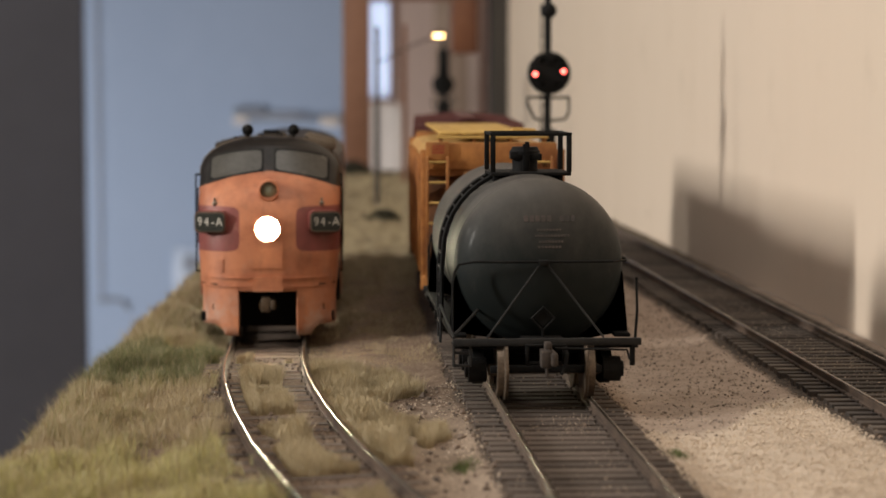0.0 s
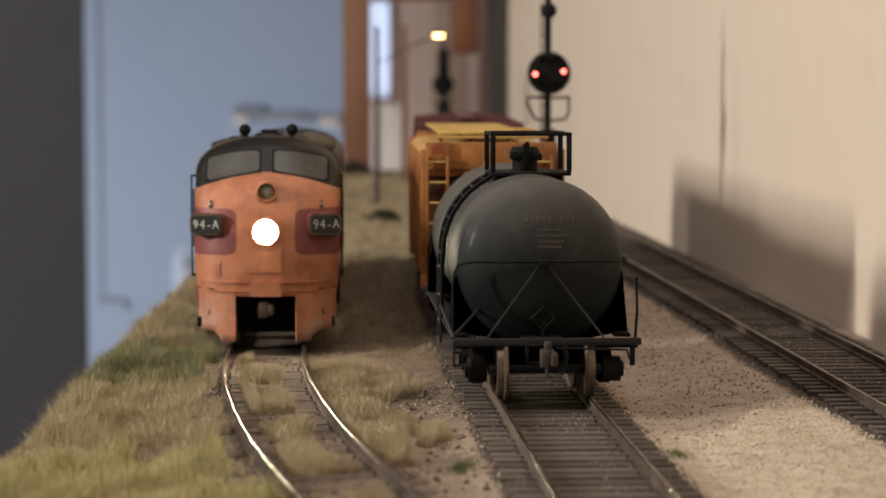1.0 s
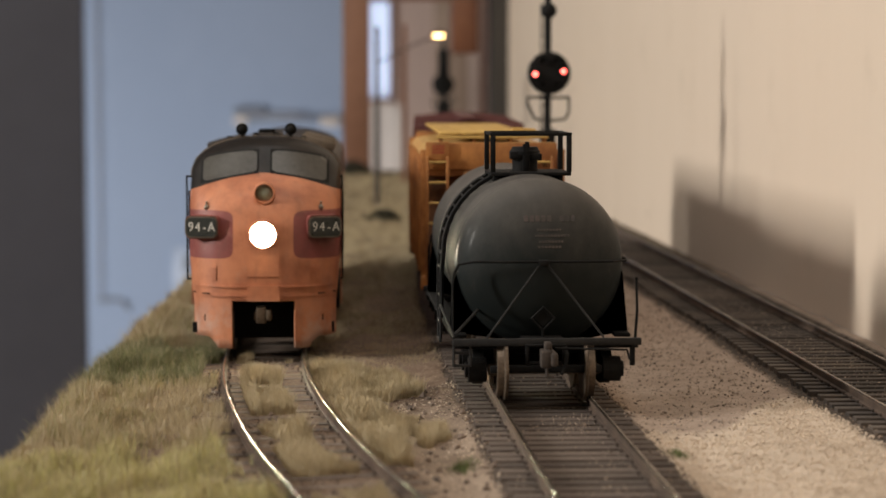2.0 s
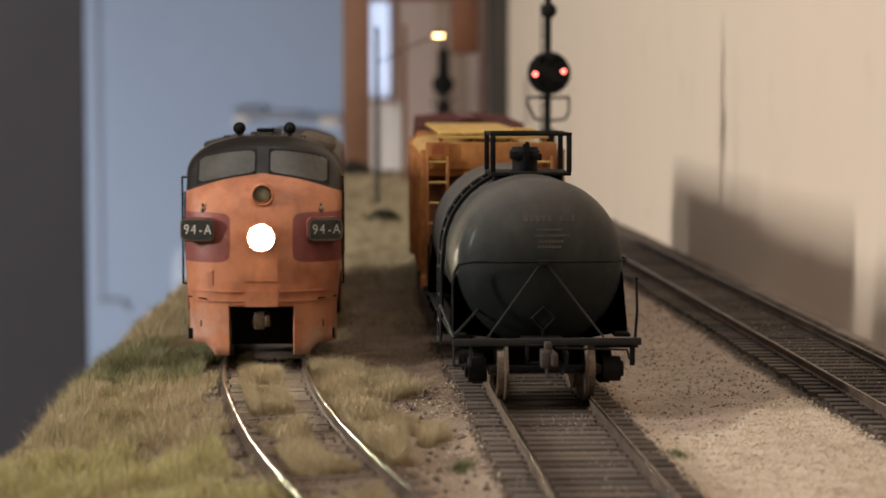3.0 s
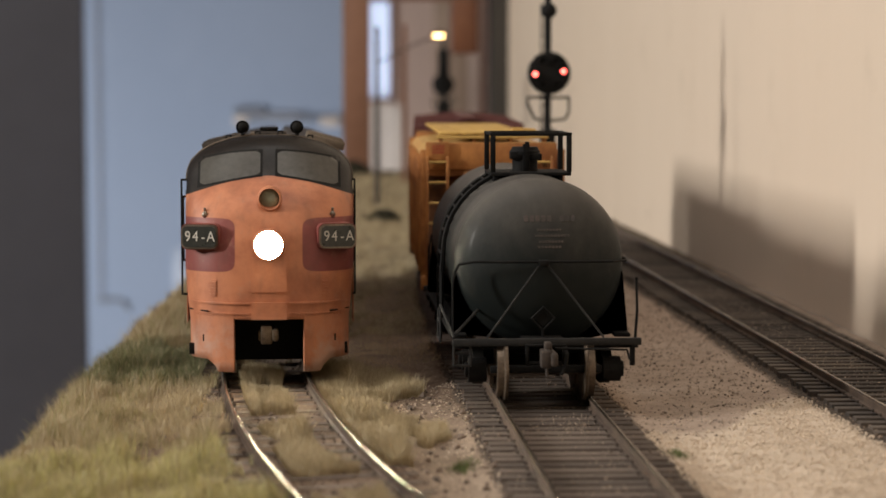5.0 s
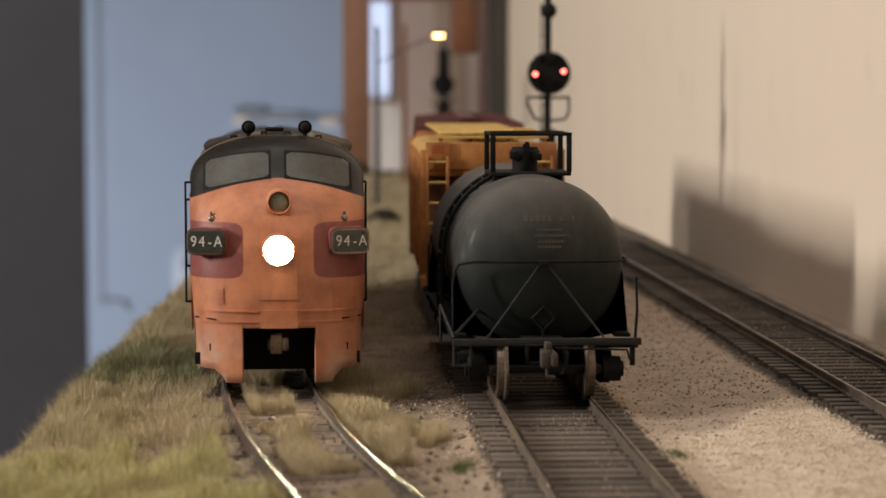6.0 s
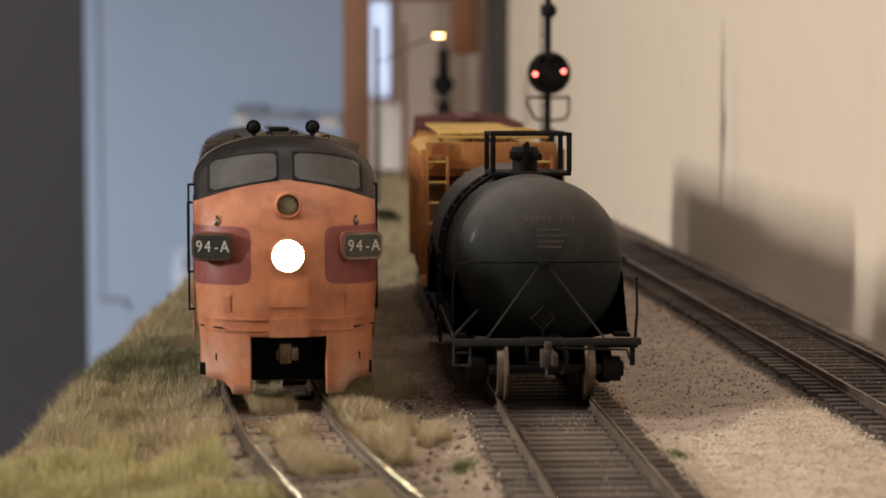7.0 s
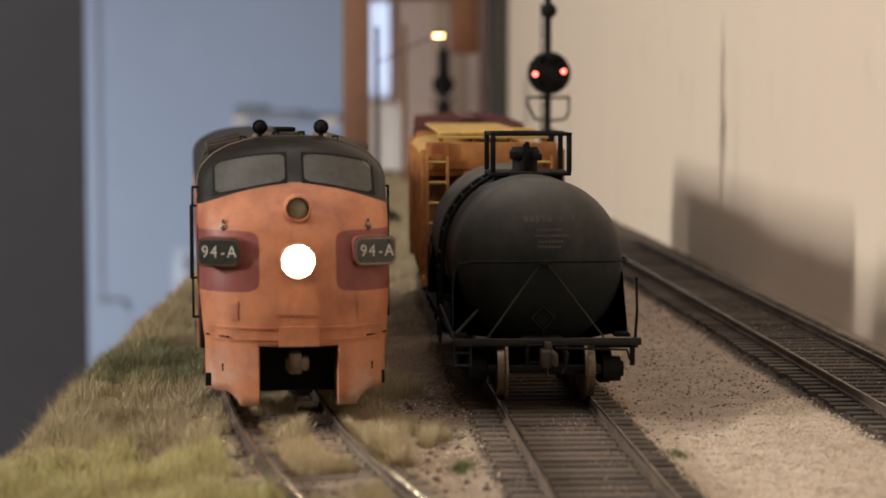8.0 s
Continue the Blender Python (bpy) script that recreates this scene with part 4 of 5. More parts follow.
    for a in list(range(30, 81, 9)):
        p = (-(R + 0.9) * math.sin(radians(a)), ZC + (R + 0.9) * math.cos(radians(a)))
        part("ladder_rung", rod(bmesh.new(), (p[0], Y0 - 4.5, p[1]), (p[0], Y0 + 4.5, p[1]), 0.28), BLACK, t)
    for z in range(12, 26, 3):
        part("ladder_rung", rod(bmesh.new(), (-17.4, Y0 - 4.5, z), (-17.4, Y0 + 4.5, z), 0.28), BLACK, t)
    # worn lettering on the head, standing in for reporting marks
    b = bmesh.new()
    for x0, x1, z in ((-3.6, 1.9, 33.0), (3.2, 6.4, 33.0), (-1.2, 3.6, 30.9), (-1.6, 5.2, 29.8), (-0.8, 4.0, 28.7), (-1.0, 3.6, 27.7)):
        h = 0.62 if z > 32 else 0.22
        n = max(3, int((x1 - x0) / (1.05 if z > 32 else 0.6)))
        for i in range(n):
            xa = x0 + (x1 - x0) * i / n
            xb = xa + (x1 - x0) / n * 0.74
            rr = math.hypot((xa + xb) / 2, z - ZC) / R
            y = 13.5 - 8.5 * math.sqrt(1 - rr * rr)
            lean = math.degrees(math.atan(8.5 / R * rr / math.sqrt(1 - rr * rr)))
            box(b, -(xb - xa) / 2, (xb - xa) / 2, -0.06, 0.06, -h, h, 0, Matrix.Translation(((xa + xb) / 2, y, z)) @ Matrix.Rotation(radians(-lean), 4, "X"))
    part("reporting_marks", b, GHOST, t, "faded illegible lettering")
    freight_bogie(t, 11.5)
    freight_bogie(t, L - 11.5)
    for o in t.children:
        if o.name.split(".")[0] in ("bogie_frame", "wheelset", "bolster"):
            o.location.z = -0.5 * MM
    return t


TANKER = tank_car()
TANKER.matrix_world = at(44.0, 386.5, 0.5)


def hopper_car():
    h = empty("covered_hopper", "faded orange-yellow model covered hopper car with end ladders", "hopper car", "standing freight cars")
    L, W, ZB, ZT = 106.0, 17.0, 16.0, 42.5
    b = bmesh.new()
    sec = [(-W, 14), (-W, ZT - 1), (-W + 1.5, ZT + 0.6), (-6, ZT + 2.2), (6, ZT + 2.2), (W - 1.5, ZT + 0.6), (W, ZT - 1), (W, 14)]
    prism(b, sec, 13, L - 13)
    prism(b, [(-W, ZT - 6.0)] + sec[1:-1] + [(W, ZT - 6.0)], 1.2, 12.95)
    prism(b, [(-W, ZT - 6.0)] + sec[1:-1] + [(W, ZT - 6.0)], L - 12.95, L - 1.2)
    part("body", b, YELLOW, h, "rust-streaked orange-yellow sides", smooth=False)
    for y in (0.0, L - 1.2):
        for s in (-1, 1):
            part("corner_post", box(bmesh.new(), min(s * 15.6, s * 17.4), max(s * 15.6, s * 17.4), y, y + 1.2, 9, ZT + 0.4, 0.2), YELLOW, h)
        part("end_beam", box(bmesh.new(), -17.2, 17.2, y - 0.3, y + 1.5, 9.5, 12.5, 0.3), YELLOW, h)
        part("top_plate", box(bmesh.new(), -15.5, 15.5, y, y + 1.15, ZT - 4.4, ZT + 2.1, 0.2), YELLOW, h)
    # the slope sheet, rusty and darkened for the recess shade, and its ribs, seen between the posts
    b = bmesh.new()
    box(b, -15.5, 15.5, -0.3, 0.3, -14, 14, 0, Matrix.Translation((0, 7.2, 24.5)) @ Matrix.Rotation(radians(-24), 4, "X"))
    part("slope_sheet", b, RUSTSHADE, h, "rusty end sheet with recess shade in its colour")
    for x in (-6.4, -3.4, 3.4, 6.4):
        part("end_rib", box(bmesh.new(), x - 0.6, x + 0.6, -0.1, 1.0, 12.6, 37.5, 0.2), YELLOW, h)
    for i in range(7):
        for s in (-1, 1):
            y = 8 + i * 15
            part("side_rib", box(bmesh.new(), min(s * 17.0, s * 17.8), max(s * 17.0, s * 17.8), y, y + 1.4, 13, ZT - 1, 0.2), YELLOW, h)
    for y, x in ((-0.9, -16.2), (-0.9, 9.0)):
        for dx in (0, 4.9):
            part("ladder_stile", box(bmesh.new(), x + dx, x + dx + 0.75, y - 0.3, y + 0.5, 12, ZT - 1.2, 0.12), YELLOW, h)
        for k in range(6):
            part("ladder_rung", rod(bmesh.new(), (x + 0.2, y, 15.4 + 4.9 * k), (x + 5.4, y, 15.4 + 4.9 * k), 0.3), ROOFYELLOW, h)
    part("plate", box(bmesh.new(), -16.2, -10.6, -0.75, -0.1, ZT - 2.2, ZT + 2.3, 0.2), YELLOW, h)
    b = bmesh.new()
    for i in range(3):
        for k in range(4):
            box(b, -14.6 + k * 0.75, -14.0 + k * 0.75, -0.83, -0.76, ZT + 1.0 - i * 0.75, ZT + 1.45 - i * 0.75)
    part("stencil", b, REDLETTER, h, "small illegible red stencil")
    lettering("letters", "W", 2.0, BLACK, h, Matrix.Translation((10.6, -0.1, ZT - 1.6)) @ FACING)
    lettering("letters", "R", 2.0, BLACK, h, Matrix.Translation((12.6, -0.1, ZT - 3.4)) @ FACING)
    # roof walks and hatches
    for x in (-10.2, -4.9, 0.4, 5.7):
        part("roof_walk", box(bmesh.new(), x - 2.55, x + 2.55, 0.5, L - 0.5, ZT + 3.9, ZT + 4.5, 0.15), ROOFYELLOW, h, "dusty yellow roof walk")
    part("roof_walk", box(bmesh.new(), -13.5, 13.5, 0, 4.4, ZT + 3.0, ZT + 3.7, 0.15), ROOFYELLOW, h, "dusty yellow end walk")
    for i in range(4):
        part("hatch", lathe(bmesh.new(), [(0, 2.4), (3.6, 2.2), (4.2, 1.2), (4.2, 0)], 20, Matrix.Translation((0, 16 + i * 25, ZT + 2.1))), ROOFYELLOW, h)
    part("roof_grab", wire(bmesh.new(), [(5.0, 6, ZT + 3.6), (5.3, 6, ZT + 5.2), (10.6, 6, ZT + 4.9), (11.0, 6, ZT + 3.6)], 0.4), ROOFYELLOW, h)
    for x in (-12.5, -4.5, 4.5, 12.5):
        part("walk_bracket", box(bmesh.new(), x - 0.5, x + 0.5, 0.6, 4, ZT - 0.3, ZT + 3.0, 0.1), YELLOW, h)
    for y in (18, 60):
        b = bmesh.new()
        m = Matrix.Translation((0, y + 14, 0))
        v = [b.verts.new(m @ Vector(p)) for p in ((-16, -13, 14), (16, -13, 14), (16, 13, 14), (-16, 13, 14), (-7, -4, 4), (7, -4, 4), (7, 4, 4), (-7, 4, 4))]
        for f in ((0, 1, 5, 4), (1, 2, 6, 5), (2, 3, 7, 6), (3, 0, 4, 7), (4, 5, 6, 7), (3, 2, 1, 0)):
            b.faces.new([v[i] for i in f])
        part("discharge_bay", b, YELLOW, h)
    part("brake_hose", wire(bmesh.new(), [(-15.4, -1.4, 9.5), (-15.5, -1.8, 19), (-14.7, -2.0, 22.4), (-13.2, -2.0, 23.8), (-11.0, -1.2, 24.0), (-10.4, -0.6, 21)], 0.34), BLACK, h)
    part("centre_sill", box(bmesh.new(), -3.5, 3.5, 1, L - 1, 7.5, 11, 0.3), GRIME, h)
    knuckle(h, 0.3, -1), knuckle(h, L - 0.3, 1)
    freight_bogie(h, 17), freight_bogie(h, L - 17)
    return h


RUSTSHADE = worn("rust_and_shade_orange_sheet", (0.10, 0.042, 0.018), (0.24, 0.095, 0.03), 150, 0.7)
HOPPER = hopper_car()
HOPPER.matrix_world = at(44.0, 501.5, 0, 0, 0, -1.3)


def box_car():
    c = empty("box_car", "weathered oxide-red model box car", "box car", "standing freight cars")
    L, W = 140.0, 16.3
    b = prism(bmesh.new(), [(-W, 10), (-W, 45.4), (-W + 0.5, 46.2), (0, 47.8), (W - 0.5, 46.2), (W, 45.4), (W, 10)], 0, L)
    part("body", b, MAROON, c, smooth=False)
    part("roof_walk", box(bmesh.new(), -2.6, 2.6, -1, L + 1, 48.0, 48.5, 0.1), MAROON, c)
    for i in range(9):
        for s in (-1, 1):
            m = Matrix.Translation((s * W / 2, 8 + i * 15.5, 47.05)) @ Matrix.Rotation(radians(s * 5.7), 4, "Y")
            part("roof_seam", box(bmesh.new(), -8.0, 8.0, -0.4, 0.4, -0.1, 0.5, 0, m), MAROON, c)
    for s in (-1, 1):
        part("side_sill", box(bmesh.new(), min(s * 15.6, s * 16.6), max(s * 15.6, s * 16.6), 2, L - 2, 8.4, 9.95, 0.2), MAROON, c)
        part("door", box(bmesh.new(), min(s * 16.35, s * 17.0), max(s * 16.35, s * 17.0), 58, 84, 11, 41, 0.3), MAROON, c)
    for k in range(3):
        part("end_rib", box(bmesh.new(), -15.5, 15.5, -0.9, -0.02, 15 + 8 * k, 17 + 8 * k, 0.4), MAROON, c)
    part("underframe", box(bmesh.new(), -10, 10, 1, L - 1, 7.6, 9.95, 0.3), BLACK, c)
    knuckle(c, 0.3, -1), knuckle(c, L - 0.3, 1)
    freight_bogie(c, 20), freight_bogie(c, L - 20)
    return c


BOXCAR = box_car()
BOXCAR.matrix_world = at(46.6, 611.5, 0, 0, 0, -3.0)


# ---- signals, lamp, poles ----
def signal_mast(label, lit):
    s = empty("railway_signal", label, "signal", "signals beside the track")
    part("base", box(bmesh.new(), -4.5, 4.5, -4, 4, -5.5, 0.5, 0.4), GRIME, s, "square signal base")
    part("mast", rod(bmesh.new(), (0, 0, 0.5), (0, 0, 92), 1.05, 14), BLACK, s)
    ring = Matrix.Rotation(radians(90), 4, "X")
    disc = lathe(bmesh.new(), [(0, 1.6), (5.5, 1.6), (6.5, 1.5), (6.9, 1.0), (6.9, 0.2), (6.4, -0.4), (4, -1.2), (0, -1.4)], 40, Matrix.Translation((0, -2.6, 61.5)) @ ring)
    d = part("target", disc, BLACK, s, "round black signal disc")
    for x, z in ((-4.55, 61.2), (4.55, 62.1)):
        part("lamp_hood", lathe(bmesh.new(), [(1.2, 0.0), (1.2, 1.4), (0.8, 1.4), (0.8, 0.2)], 16, Matrix.Translation((x, -4.1, z)) @ ring), BLACK, d)
        part("lamp", lathe(bmesh.new(), [(0, 0.8), (0.42, 0.6), (0.62, 0.1), (0.62, 0)], 16, Matrix.Translation((x, -4.1, z)) @ ring), REDLAMP if lit else BLACK, d, "lit red lamp" if lit else "")
    for a in (60, 120, 240, 300):
        x, z = 4.4 * math.cos(radians(a)), 61.6 + 4.4 * math.sin(radians(a))
        part("dark_lamp", lathe(bmesh.new(), [(0, 0.2), (1.2, 0.0), (1.35, 0.9), (1.5, 0.9), (1.5, -0.2)], 14, Matrix.Translation((x, -4.2, z)) @ ring), BLACK, d)
    part("number_bracket", wire(bmesh.new(), [(0, -0.8, 53.6), (-6.6, -2, 53.8), (-6.8, -2, 51.8), (-4.4, -2, 46.8), (0, -0.8, 46.2)], 0.42), BLACK, s)
    part("number_bracket", wire(bmesh.new(), [(0, -0.8, 53.6), (6.6, -2, 53.8), (6.6, -2, 49.0), (5.4, -2, 46.8), (0, -0.8, 46.2)], 0.42), BLACK, s)
    b = ball(bmesh.new(), (0, -2.0, 81.5), 2.6, (1, 0.9, 1), 18)
    rod(b, (0, -2, 80), (0, 0.5, 80), 0.8)
    part("upper_lamp", b, BLACK, s, "small round dark marker lamp")
    for x in (-2.1, -0.9):
        part("ladder_stile", rod(bmesh.new(), (x, 1.6, 0), (x, 1.6, 84), 0.22), BLACK, s)
    b = bmesh.new()
    for k in range(26):
        rod(b, (-2.1, 1.6, 3 + 3.2 * k), (-0.9, 1.6, 3 + 3.2 * k), 0.18)
    part("ladder_rungs", b, BLACK, s)
    part("relay_box", box(bmesh.new(), -2.4, 2.4, -2.6, -1.1, 36, 43.5, 0.4), BLACK, s)
    part("finial", ball(bmesh.new(), (0, 0, 92.4), 1.3, seg=10), BLACK, s)
    return s


SIGNAL = signal_mast("black model signal with two lit red lamps on a round disc", True)
SIGNAL.matrix_world = at(76.7, 672, 0.1)
REAR = signal_mast("black model signal seen from behind", False)
part("lamp_housing", box(bmesh.new(), -3.4, 3.4, -3.4, 3.4, 63.5, 83, 0.8), BLACK, REAR, "tall black lamp housing")
part("lamp_housing", box(bmesh.new(), -4.0, 4.0, -3.0, 3.0, 34, 52, 0.8), BLACK, REAR, "square black lamp housing")
REAR.matrix_world = at(82.3, 1285, -5.5, 0, 0, 180)


def street_lamp():
    s = empty("street_lamp", "grey wooden pole with a lit warm street lamp on an arm", "street lamp")
    part("pole", rod(bmesh.new(), (0, 0, -6), (0, 0, 89), 1.4, 12, 1.1), GREYWOOD, s)
    part("arm", wire(bmesh.new(), [(0, 0, 70.5), (8, 0, 74.5), (20, 0, 80.5), (30, 0, 84.0)], 0.4), GRIME, s)
    part("shade", lathe(bmesh.new(), [(0.8, 2.6), (1.3, 1.6), (4.0, 0.9), (4.3, 0.2), (4.1, 0.2), (1.2, 1.2)], 20, Matrix.Translation((31, 0, 84.4))), GRIME, s)
    part("bulb", ball(bmesh.new(), (31, 0, 84.7), 2.7, (1, 1, 0.42)), WARMLAMP, s, "glowing warm bulb")
    return s


GREYWOOD = worn("grey_weathered_wood", (0.045, 0.038, 0.034), (0.075, 0.064, 0.056), 200, 0.85)
STREETLAMP = street_lamp()
STREETLAMP.matrix_world = at(34.0, 1055, -3)


def utility_pole():
    p = empty("utility_pole", "brown wooden model utility pole", "pole")
    part("shaft", rod(bmesh.new(), (0, 0, -8), (0, 0, 97), 1.7, 12, 1.3), DARKWOOD, p)
    part("crossarm", box(bmesh.new(), -0.9, 0.9, -11, 11, 80, 82, 0.2), DARKWOOD, p)
    return p


POLE = utility_pole()
POLE.matrix_world = at(58.5, 1290, -4)


def bush(label, x, y, w, h, seed):
    b, rnd = bmesh.new(), random.Random(seed)
    for i in range(1700):
        a, r, z = rnd.uniform(0, 6.28), w * rnd.random() ** 0.5, rnd.random()
        if r / w > 1 - z * 0.7 + rnd.uniform(-0.2, 0.2):
            continue
        c = Vector((r * math.cos(a), r * math.sin(a) * 0.7, z * h))
        q = Euler((rnd.uniform(0, 6), rnd.uniform(0, 6), rnd.uniform(0, 6))).to_matrix()
        k = rnd.uniform(0.8, 1.9)
        b.faces.new([b.verts.new(c + q @ Vector(p) * k) for p in ((-1, -0.4, 0), (1, -0.4, 0.2), (0, 1, 0))])
    s = empty("bush", label, "bush", "dark bushes behind the engine")
    part("leaves", b, BUSH, s, smooth=False)
    part("stem", rod(bmesh.new(), (0, 0, -4), (0, 0, h * 0.5), 0.8, 6), DARKWOOD, s)
    s.matrix_world = at(x, y, ground_z(x, y) - 0.2)


bush("low dark scrubby bush at the pole's foot", 32.8, 930, 8.5, 5, 1)
bush("low dark bush by the wooden frame", 30, 1400, 12, 9, 2)


# ---- grass and stones, past counting ----
def tuft(x, y, s=0.045):
    return noise.noise((x * s * 2, y * s, 11.3)) + 0.5 * noise.noise((x * 0.2, y * 0.12, 2.3))


def blades(name, label, material, count, seed, where, lo, hi):
    rnd, verts, faces = random.Random(seed), [], []
    while len(faces) < count * 2:
        x, y = where(rnd)
        if x is None:
            continue
        z = ground_z(x, y) - 0.2
        h, a, w = rnd.uniform(lo, hi) * (0.8 + 0.55 * max(-0.6, min(0.9, 2.0 * tuft(x + 70, y, 0.06)))), rnd.uniform(0, 6.283), rnd.uniform(0.025, 0.055) * (1.0 if y < 520 else 2.4)
        if x > loco_x(y) and 455 < y < 660:
            h *= 0.45
        lean = rnd.uniform(0.05, 0.62) * h
        h *= 0.80
        dx, dy = math.cos(a), math.sin(a)
        f = rnd.uniform(0, 6.283)
        wx, wy = math.cos(f) * w, math.sin(f) * w
        n = len(verts)
        verts += [(x - wx, y - wy, z), (x + wx, y + wy, z), (x + wx * 0.7 + dx * lean * 0.35, y + wy * 0.7 + dy * lean * 0.35, z + h * 0.6),
                  (x - wx * 0.7 + dx * lean * 0.35, y - wy * 0.7 + dy * lean * 0.35, z + h * 0.6), (x + dx * lean, y + dy * lean, z + h)]
        faces += [(n, n + 1, n + 2, n + 3), (n + 3, n + 2, n + 4)]
    me = bpy.data.meshes.new(name)
    me.from_pydata([(a * MM, b * MM, c * MM) for a, b, c in verts], [], faces)
    me.materials.append(material)
    return tagged(new(name, me), label, "grass", kind="stuff")


def depth_pick(rnd):
    """Places along the layout, thicker towards its near end."""
    return 225 + 1150 * rnd.random() ** 2.6


def bare(x, y):
    """Ties and dirt show through in a few gaps between the tufts beside and between the rails."""
    d = x - loco_x(y)
    w = 3.0 * noise.noise((x * 0.15, y * 0.1, 5.5))
    if -18 + w < d < 10 and 371 + w < y < 384 + w:
        return True
    if -16 + w < d < 16 and 309 + w < y < 325 + w:
        return True
    if 438 < y < 458 and -14.5 + w < d < -7:
        return True
    return 7.4 < abs(d) < 9.9 or (y < 470 and y > 330 and 3.2 < d < 8.2) or (y < 470 and -8.6 < d < -5.0)


def aisle(rnd):
    y = depth_pick(rnd)
    e = edge_x(y)
    x = e - 0.5 + (loco_x(y) - 9.5 - e) * rnd.random()
    if bare(x, y) or (x - loco_x(y) > -13.5 and tuft(x, y) < 0.0) or tuft(x, y) < rnd.uniform(-0.9, -0.35):
        return None, None
    return x, y


def green_aisle(rnd):
    x, y = aisle(rnd)
    if x is None or tuft(x + 40, y, 0.03) < (-0.5 if 425 < y < 500 else -0.25 if y < 352 else 0.10):
        return None, None
    return x, y


def between(rnd):
    y = 225 + 260 * rnd.random()
    x = loco_x(y) + rnd.uniform(-6.5, 6.0)
    if bare(x, y) or tuft(x, y) < -0.25:
        return None, None
    return x, y


def strip(rnd):
    y = depth_pick(rnd)
    lo, hi = loco_x(y) + 9.8, (25.5 if y < 460 else min(siding_x(y) - 15, 72))
    x = lo + (hi - lo) * rnd.random()
    if y < 332 or (455 < y < 660 and rnd.random() < 0.8) or (y > 660 and rnd.random() < 0.82) or bare(x, y) or (y < 460 and tuft(x + 9, y) < -0.35 + 0.75 * ((x - lo) / max(1, hi - lo)) ** 2):
        return None, None
    return x, y


def straw_aisle(rnd):
    x, y = aisle(rnd)
    if x is not None and ((432 < y < 492 and rnd.random() < 0.55) or (y < 352 and rnd.random() < 0.45)):
        return None, None
    return x, y


def pale_aisle(rnd):
    x, y = aisle(rnd)
    if x is None or y > 352 + 14 * noise.noise((x * 0.08, y * 0.05, 3.1)):
        return None, None
    return x, y


def patch_aisle(rnd):
    x, y = aisle(rnd)
    if x is None or abs(y - 462) > 32 + 14 * noise.noise((x * 0.08, y * 0.05, 8.1)):
        return None, None
    return x, y


blades("grass", "dry straw-coloured static grass on the aisle side", GRASS, 175000, 21, straw_aisle, 2.2, 5.4)
blades("grass", "olive green static grass among the straw", GREENGRASS, 40000, 22, green_aisle, 2.0, 5.0)
blades("grass", "pale yellow-green static grass at the near end", PALEGRASS, 58000, 25, pale_aisle, 2.2, 5.2)
blades("grass", "dark green patch of static grass beside the track", DARKGRASS, 20000, 26, patch_aisle, 2.2, 5.2)
blades("grass", "dry grass growing between the rails", GRASS, 40000, 23, between, 1.8, 4.2)
blades("grass", "dry grass strip between the two tracks", GRASS, 70000, 24, strip, 1.8, 4.6)


def weed_a(rnd):
    return rnd.gauss(24.5, 1.1), rnd.gauss(336, 2.2)


def weed_b(rnd):
    return rnd.gauss(61.0, 0.9), rnd.gauss(342, 1.6)


blades("grass", "small green weed in the pale verge", WEED, 420, 27, weed_a, 0.8, 2.0)
blades("grass", "small green weed in the sandy ballast", WEED, 260, 28, weed_b, 0.6, 1.6)


def stones(name, label, material, count, seed, where, lo, hi, lift=0.0):
    rnd, verts, faces = random.Random(seed), [], []
    tris = [(0, 2, 4), (2, 1, 4), (1, 3, 4), (3, 0, 4), (2, 0, 5), (1, 2, 5), (3, 1, 5), (0, 3, 5)]
    while len(faces) < count * 8:
        x, y = where(rnd)
        if x is None:
            continue
        r = lo + (hi - lo) * rnd.random() ** 2
        q = Euler((rnd.uniform(0, 6), rnd.uniform(0, 6), rnd.uniform(0, 6))).to_matrix()
        c = Vector((x, y, ground_z(x, y) + r * 0.25 + lift))
        n = len(verts)
        for p in ((1, 0, 0), (-1, 0, 0), (0, 1, 0), (0, -1, 0), (0, 0, 1), (0, 0, -1)):
            verts.append(tuple((c + q @ Vector(p) * r * rnd.uniform(0.65, 1.2)) * MM))
        faces += [(a + n, b + n, d + n) for a, b, d in tris]
    me = bpy.data.meshes.new(name)
    me.from_pydata(verts, [], faces)
    me.materials.append(material)
    return tagged(new(name, me), label, "gravel", kind="stuff")


def sand_bank(rnd):
    x, y = rnd.uniform(58, 98), rnd.uniform(225, 420)
    t = min(1, max(0, (x - 72) / 22))
    if y > 364 + 40 * t * t * (3 - 2 * t) + rnd.uniform(-6, 4):
        return None, None
    return x, y


# stones past the tank car's shadow edge, coloured darker than the pale ones
def shadow_bank(rnd):
    x, y = rnd.uniform(58, 98), rnd.uniform(355, 720)
    t = min(1, max(0, (x - 72) / 22))
    if y < 364 + 40 * t * t * (3 - 2 * t) + rnd.uniform(-8, 3):
        return None, None
    return x, y


def left_verge(rnd):
    y = rnd.uniform(225, 430)
    x = rnd.uniform(9, 30)
    if x < loco_x(y) + 11 + rnd.uniform(0, 8):
        return None, None
    return x, y


def beds(rnd):
    y = rnd.uniform(230, 640)
    line = rnd.choice((siding_x, main_x))
    return line(y) + rnd.uniform(-16, 16), y


def loco_bed(rnd):
    y = rnd.uniform(230, 480)
    return loco_x(y) + (rnd.uniform(-17, 15) if not 386 < y < 455 else rnd.uniform(-17, -9.5)), y


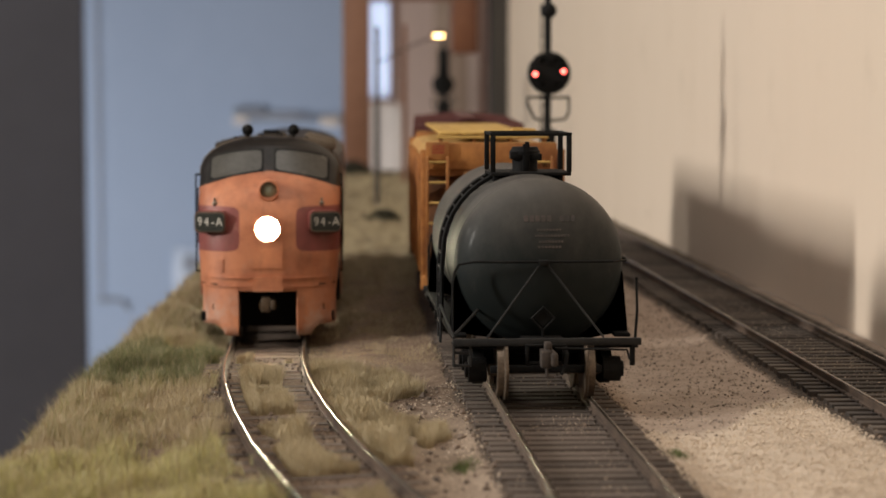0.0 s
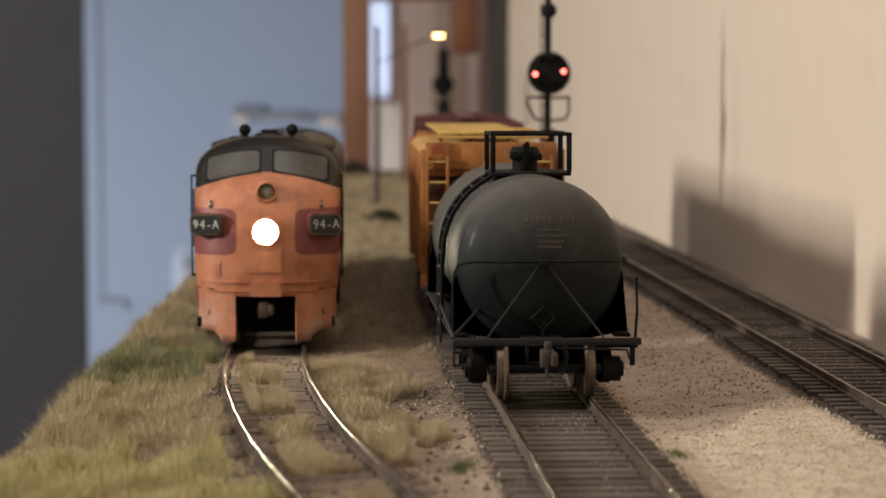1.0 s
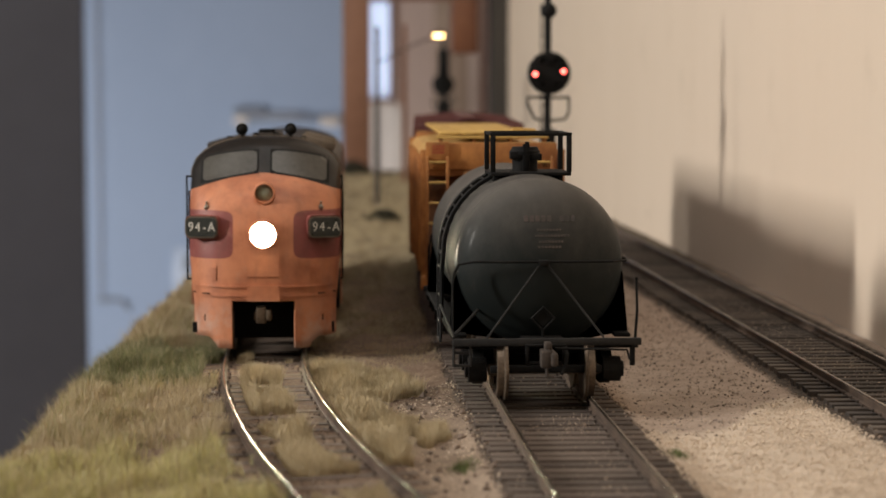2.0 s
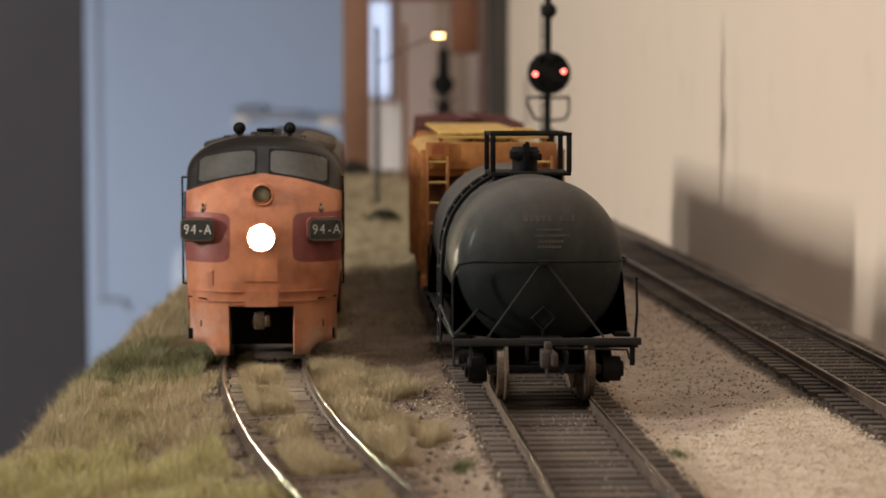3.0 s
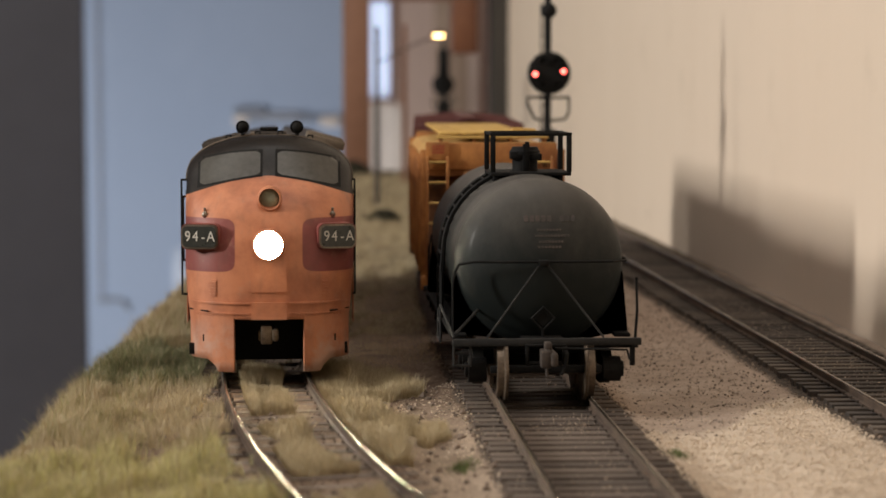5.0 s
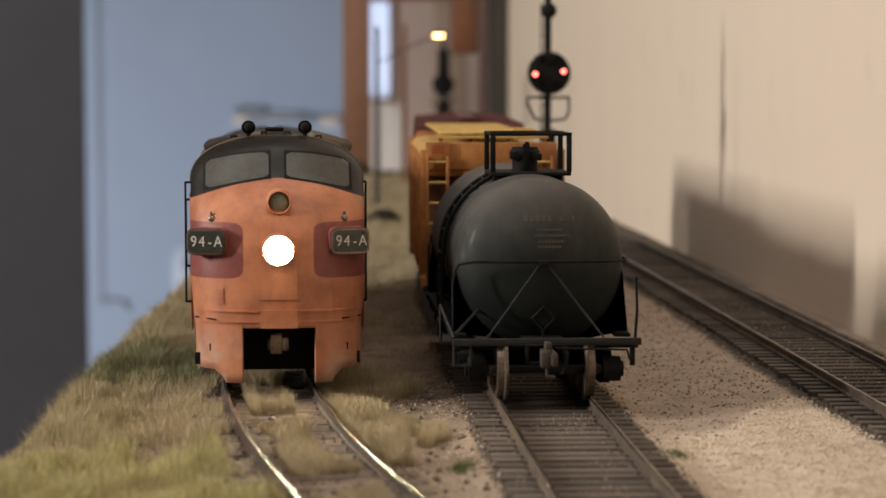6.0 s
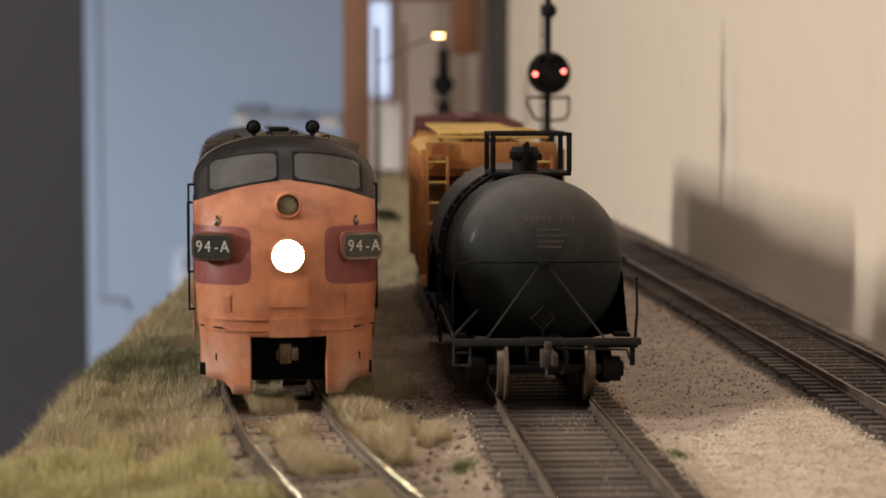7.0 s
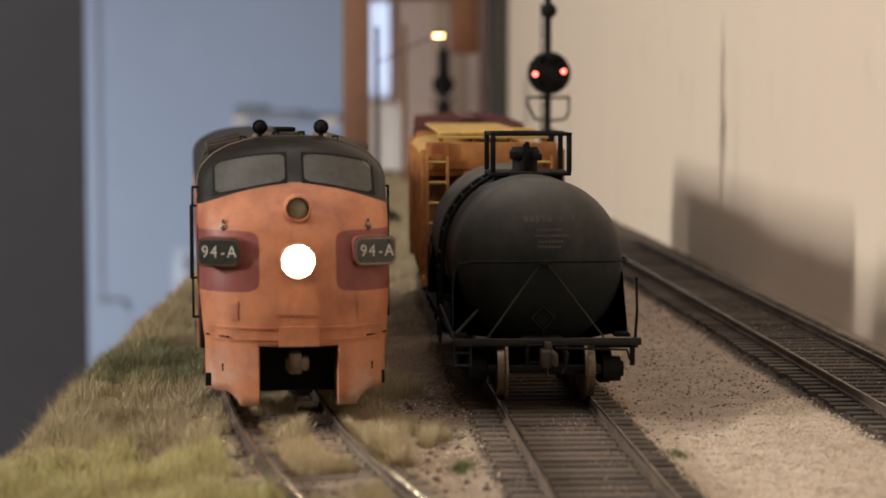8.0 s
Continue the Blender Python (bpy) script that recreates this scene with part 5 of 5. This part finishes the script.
def spilled(rnd):
    return 44 + rnd.gauss(2.5, 3.0), rnd.choice((rnd.gauss(370, 5), rnd.uniform(300, 372)))


def main_grit(rnd):
    return main_x(0) + rnd.uniform(-7.6, 7.6), rnd.uniform(380, 640)


stones("gravel", "pale sandy ballast beside the siding", STONE, 15000, 31, sand_bank, 0.13, 0.40)
stones("gravel", "sand with dark cinders beside the siding, browned for the tank car shadow", MIXEDSTONE, 6000, 32, shadow_bank, 0.12, 0.40)
stones("gravel", "pale stones along the grass verge", STONE, 1100, 33, left_verge, 0.10, 0.34)
stones("gravel", "dark lumps of cinder along the grass verge", BROWNSTONE, 220, 36, left_verge, 0.2, 0.9)
stones("gravel", "dark fine ballast between the ties", BROWNSTONE, 9000, 34, beds, 0.2, 0.5)
stones("gravel", "brown stones scattered by the curved track", BROWNSTONE, 1500, 35, loco_bed, 0.2, 0.6)

stones("gravel", "pale grit spilled between the siding's rails", MIXEDSTONE, 500, 37, spilled, 0.06, 0.17, 0.45)
stones("gravel", "pale grit lying on the dark main track", MIXEDSTONE, 2600, 38, main_grit, 0.08, 0.22, 1.1)


# ---- what moves ----
# seconds, then the nose's place across and along the layout, its height, and the engine's turn and pitch
ROLL = [(0, -10.25, 501.7, -3.85, -1.2, -0.5), (0.5, -10.3, 493.7, -3.64, -1.15, -0.5), (1.0, -10.4, 485.8, -3.40, -1.1, -0.5), (1.5, -10.52, 477.8, -3.12, -1.1, -0.5),
        (2.25, -10.65, 465.8, -2.70, -1.12, -0.5), (3.0, -10.67, 453.8, -2.28, -1.1, -0.5), (3.5, -10.60, 445.5, -2.04, -1.0, -0.5), (4.0, -10.2, 437.0, -1.76, -0.75, -0.5),
        (4.5, -9.38, 428.4, -1.45, -0.35, -0.5), (5.25, -7.75, 415.3, -1.12, 0.45, -0.5), (6.0, -6.06, 402.2, -0.85, 1.35, -0.5), (6.5, -4.98, 393.3, -0.63, 2.0, -0.5),
        (7.0, -4.02, 384.6, -0.40, 2.55, -0.5), (7.5, -3.03, 376.1, -0.17, 2.95, -0.5), (8.0, -2.06, 367.9, 0.0, 3.4, -0.5)]


def motions():
    walk(LOCO, [(t, at(x, y, z, p, 0, a)) for t, x, y, z, a, p in ROLL])
    for w, m in WHEELS:
        rows = []
        for i in range(33):
            t = i * 0.25
            rolled = 501.7 - float(np.interp(t, [r[0] for r in ROLL], [r[2] for r in ROLL]))
            rows.append((t, m @ pose(0, 0, 0, math.degrees(rolled / 5.8), 0, 0)))
        walk(w, rows)


motions()
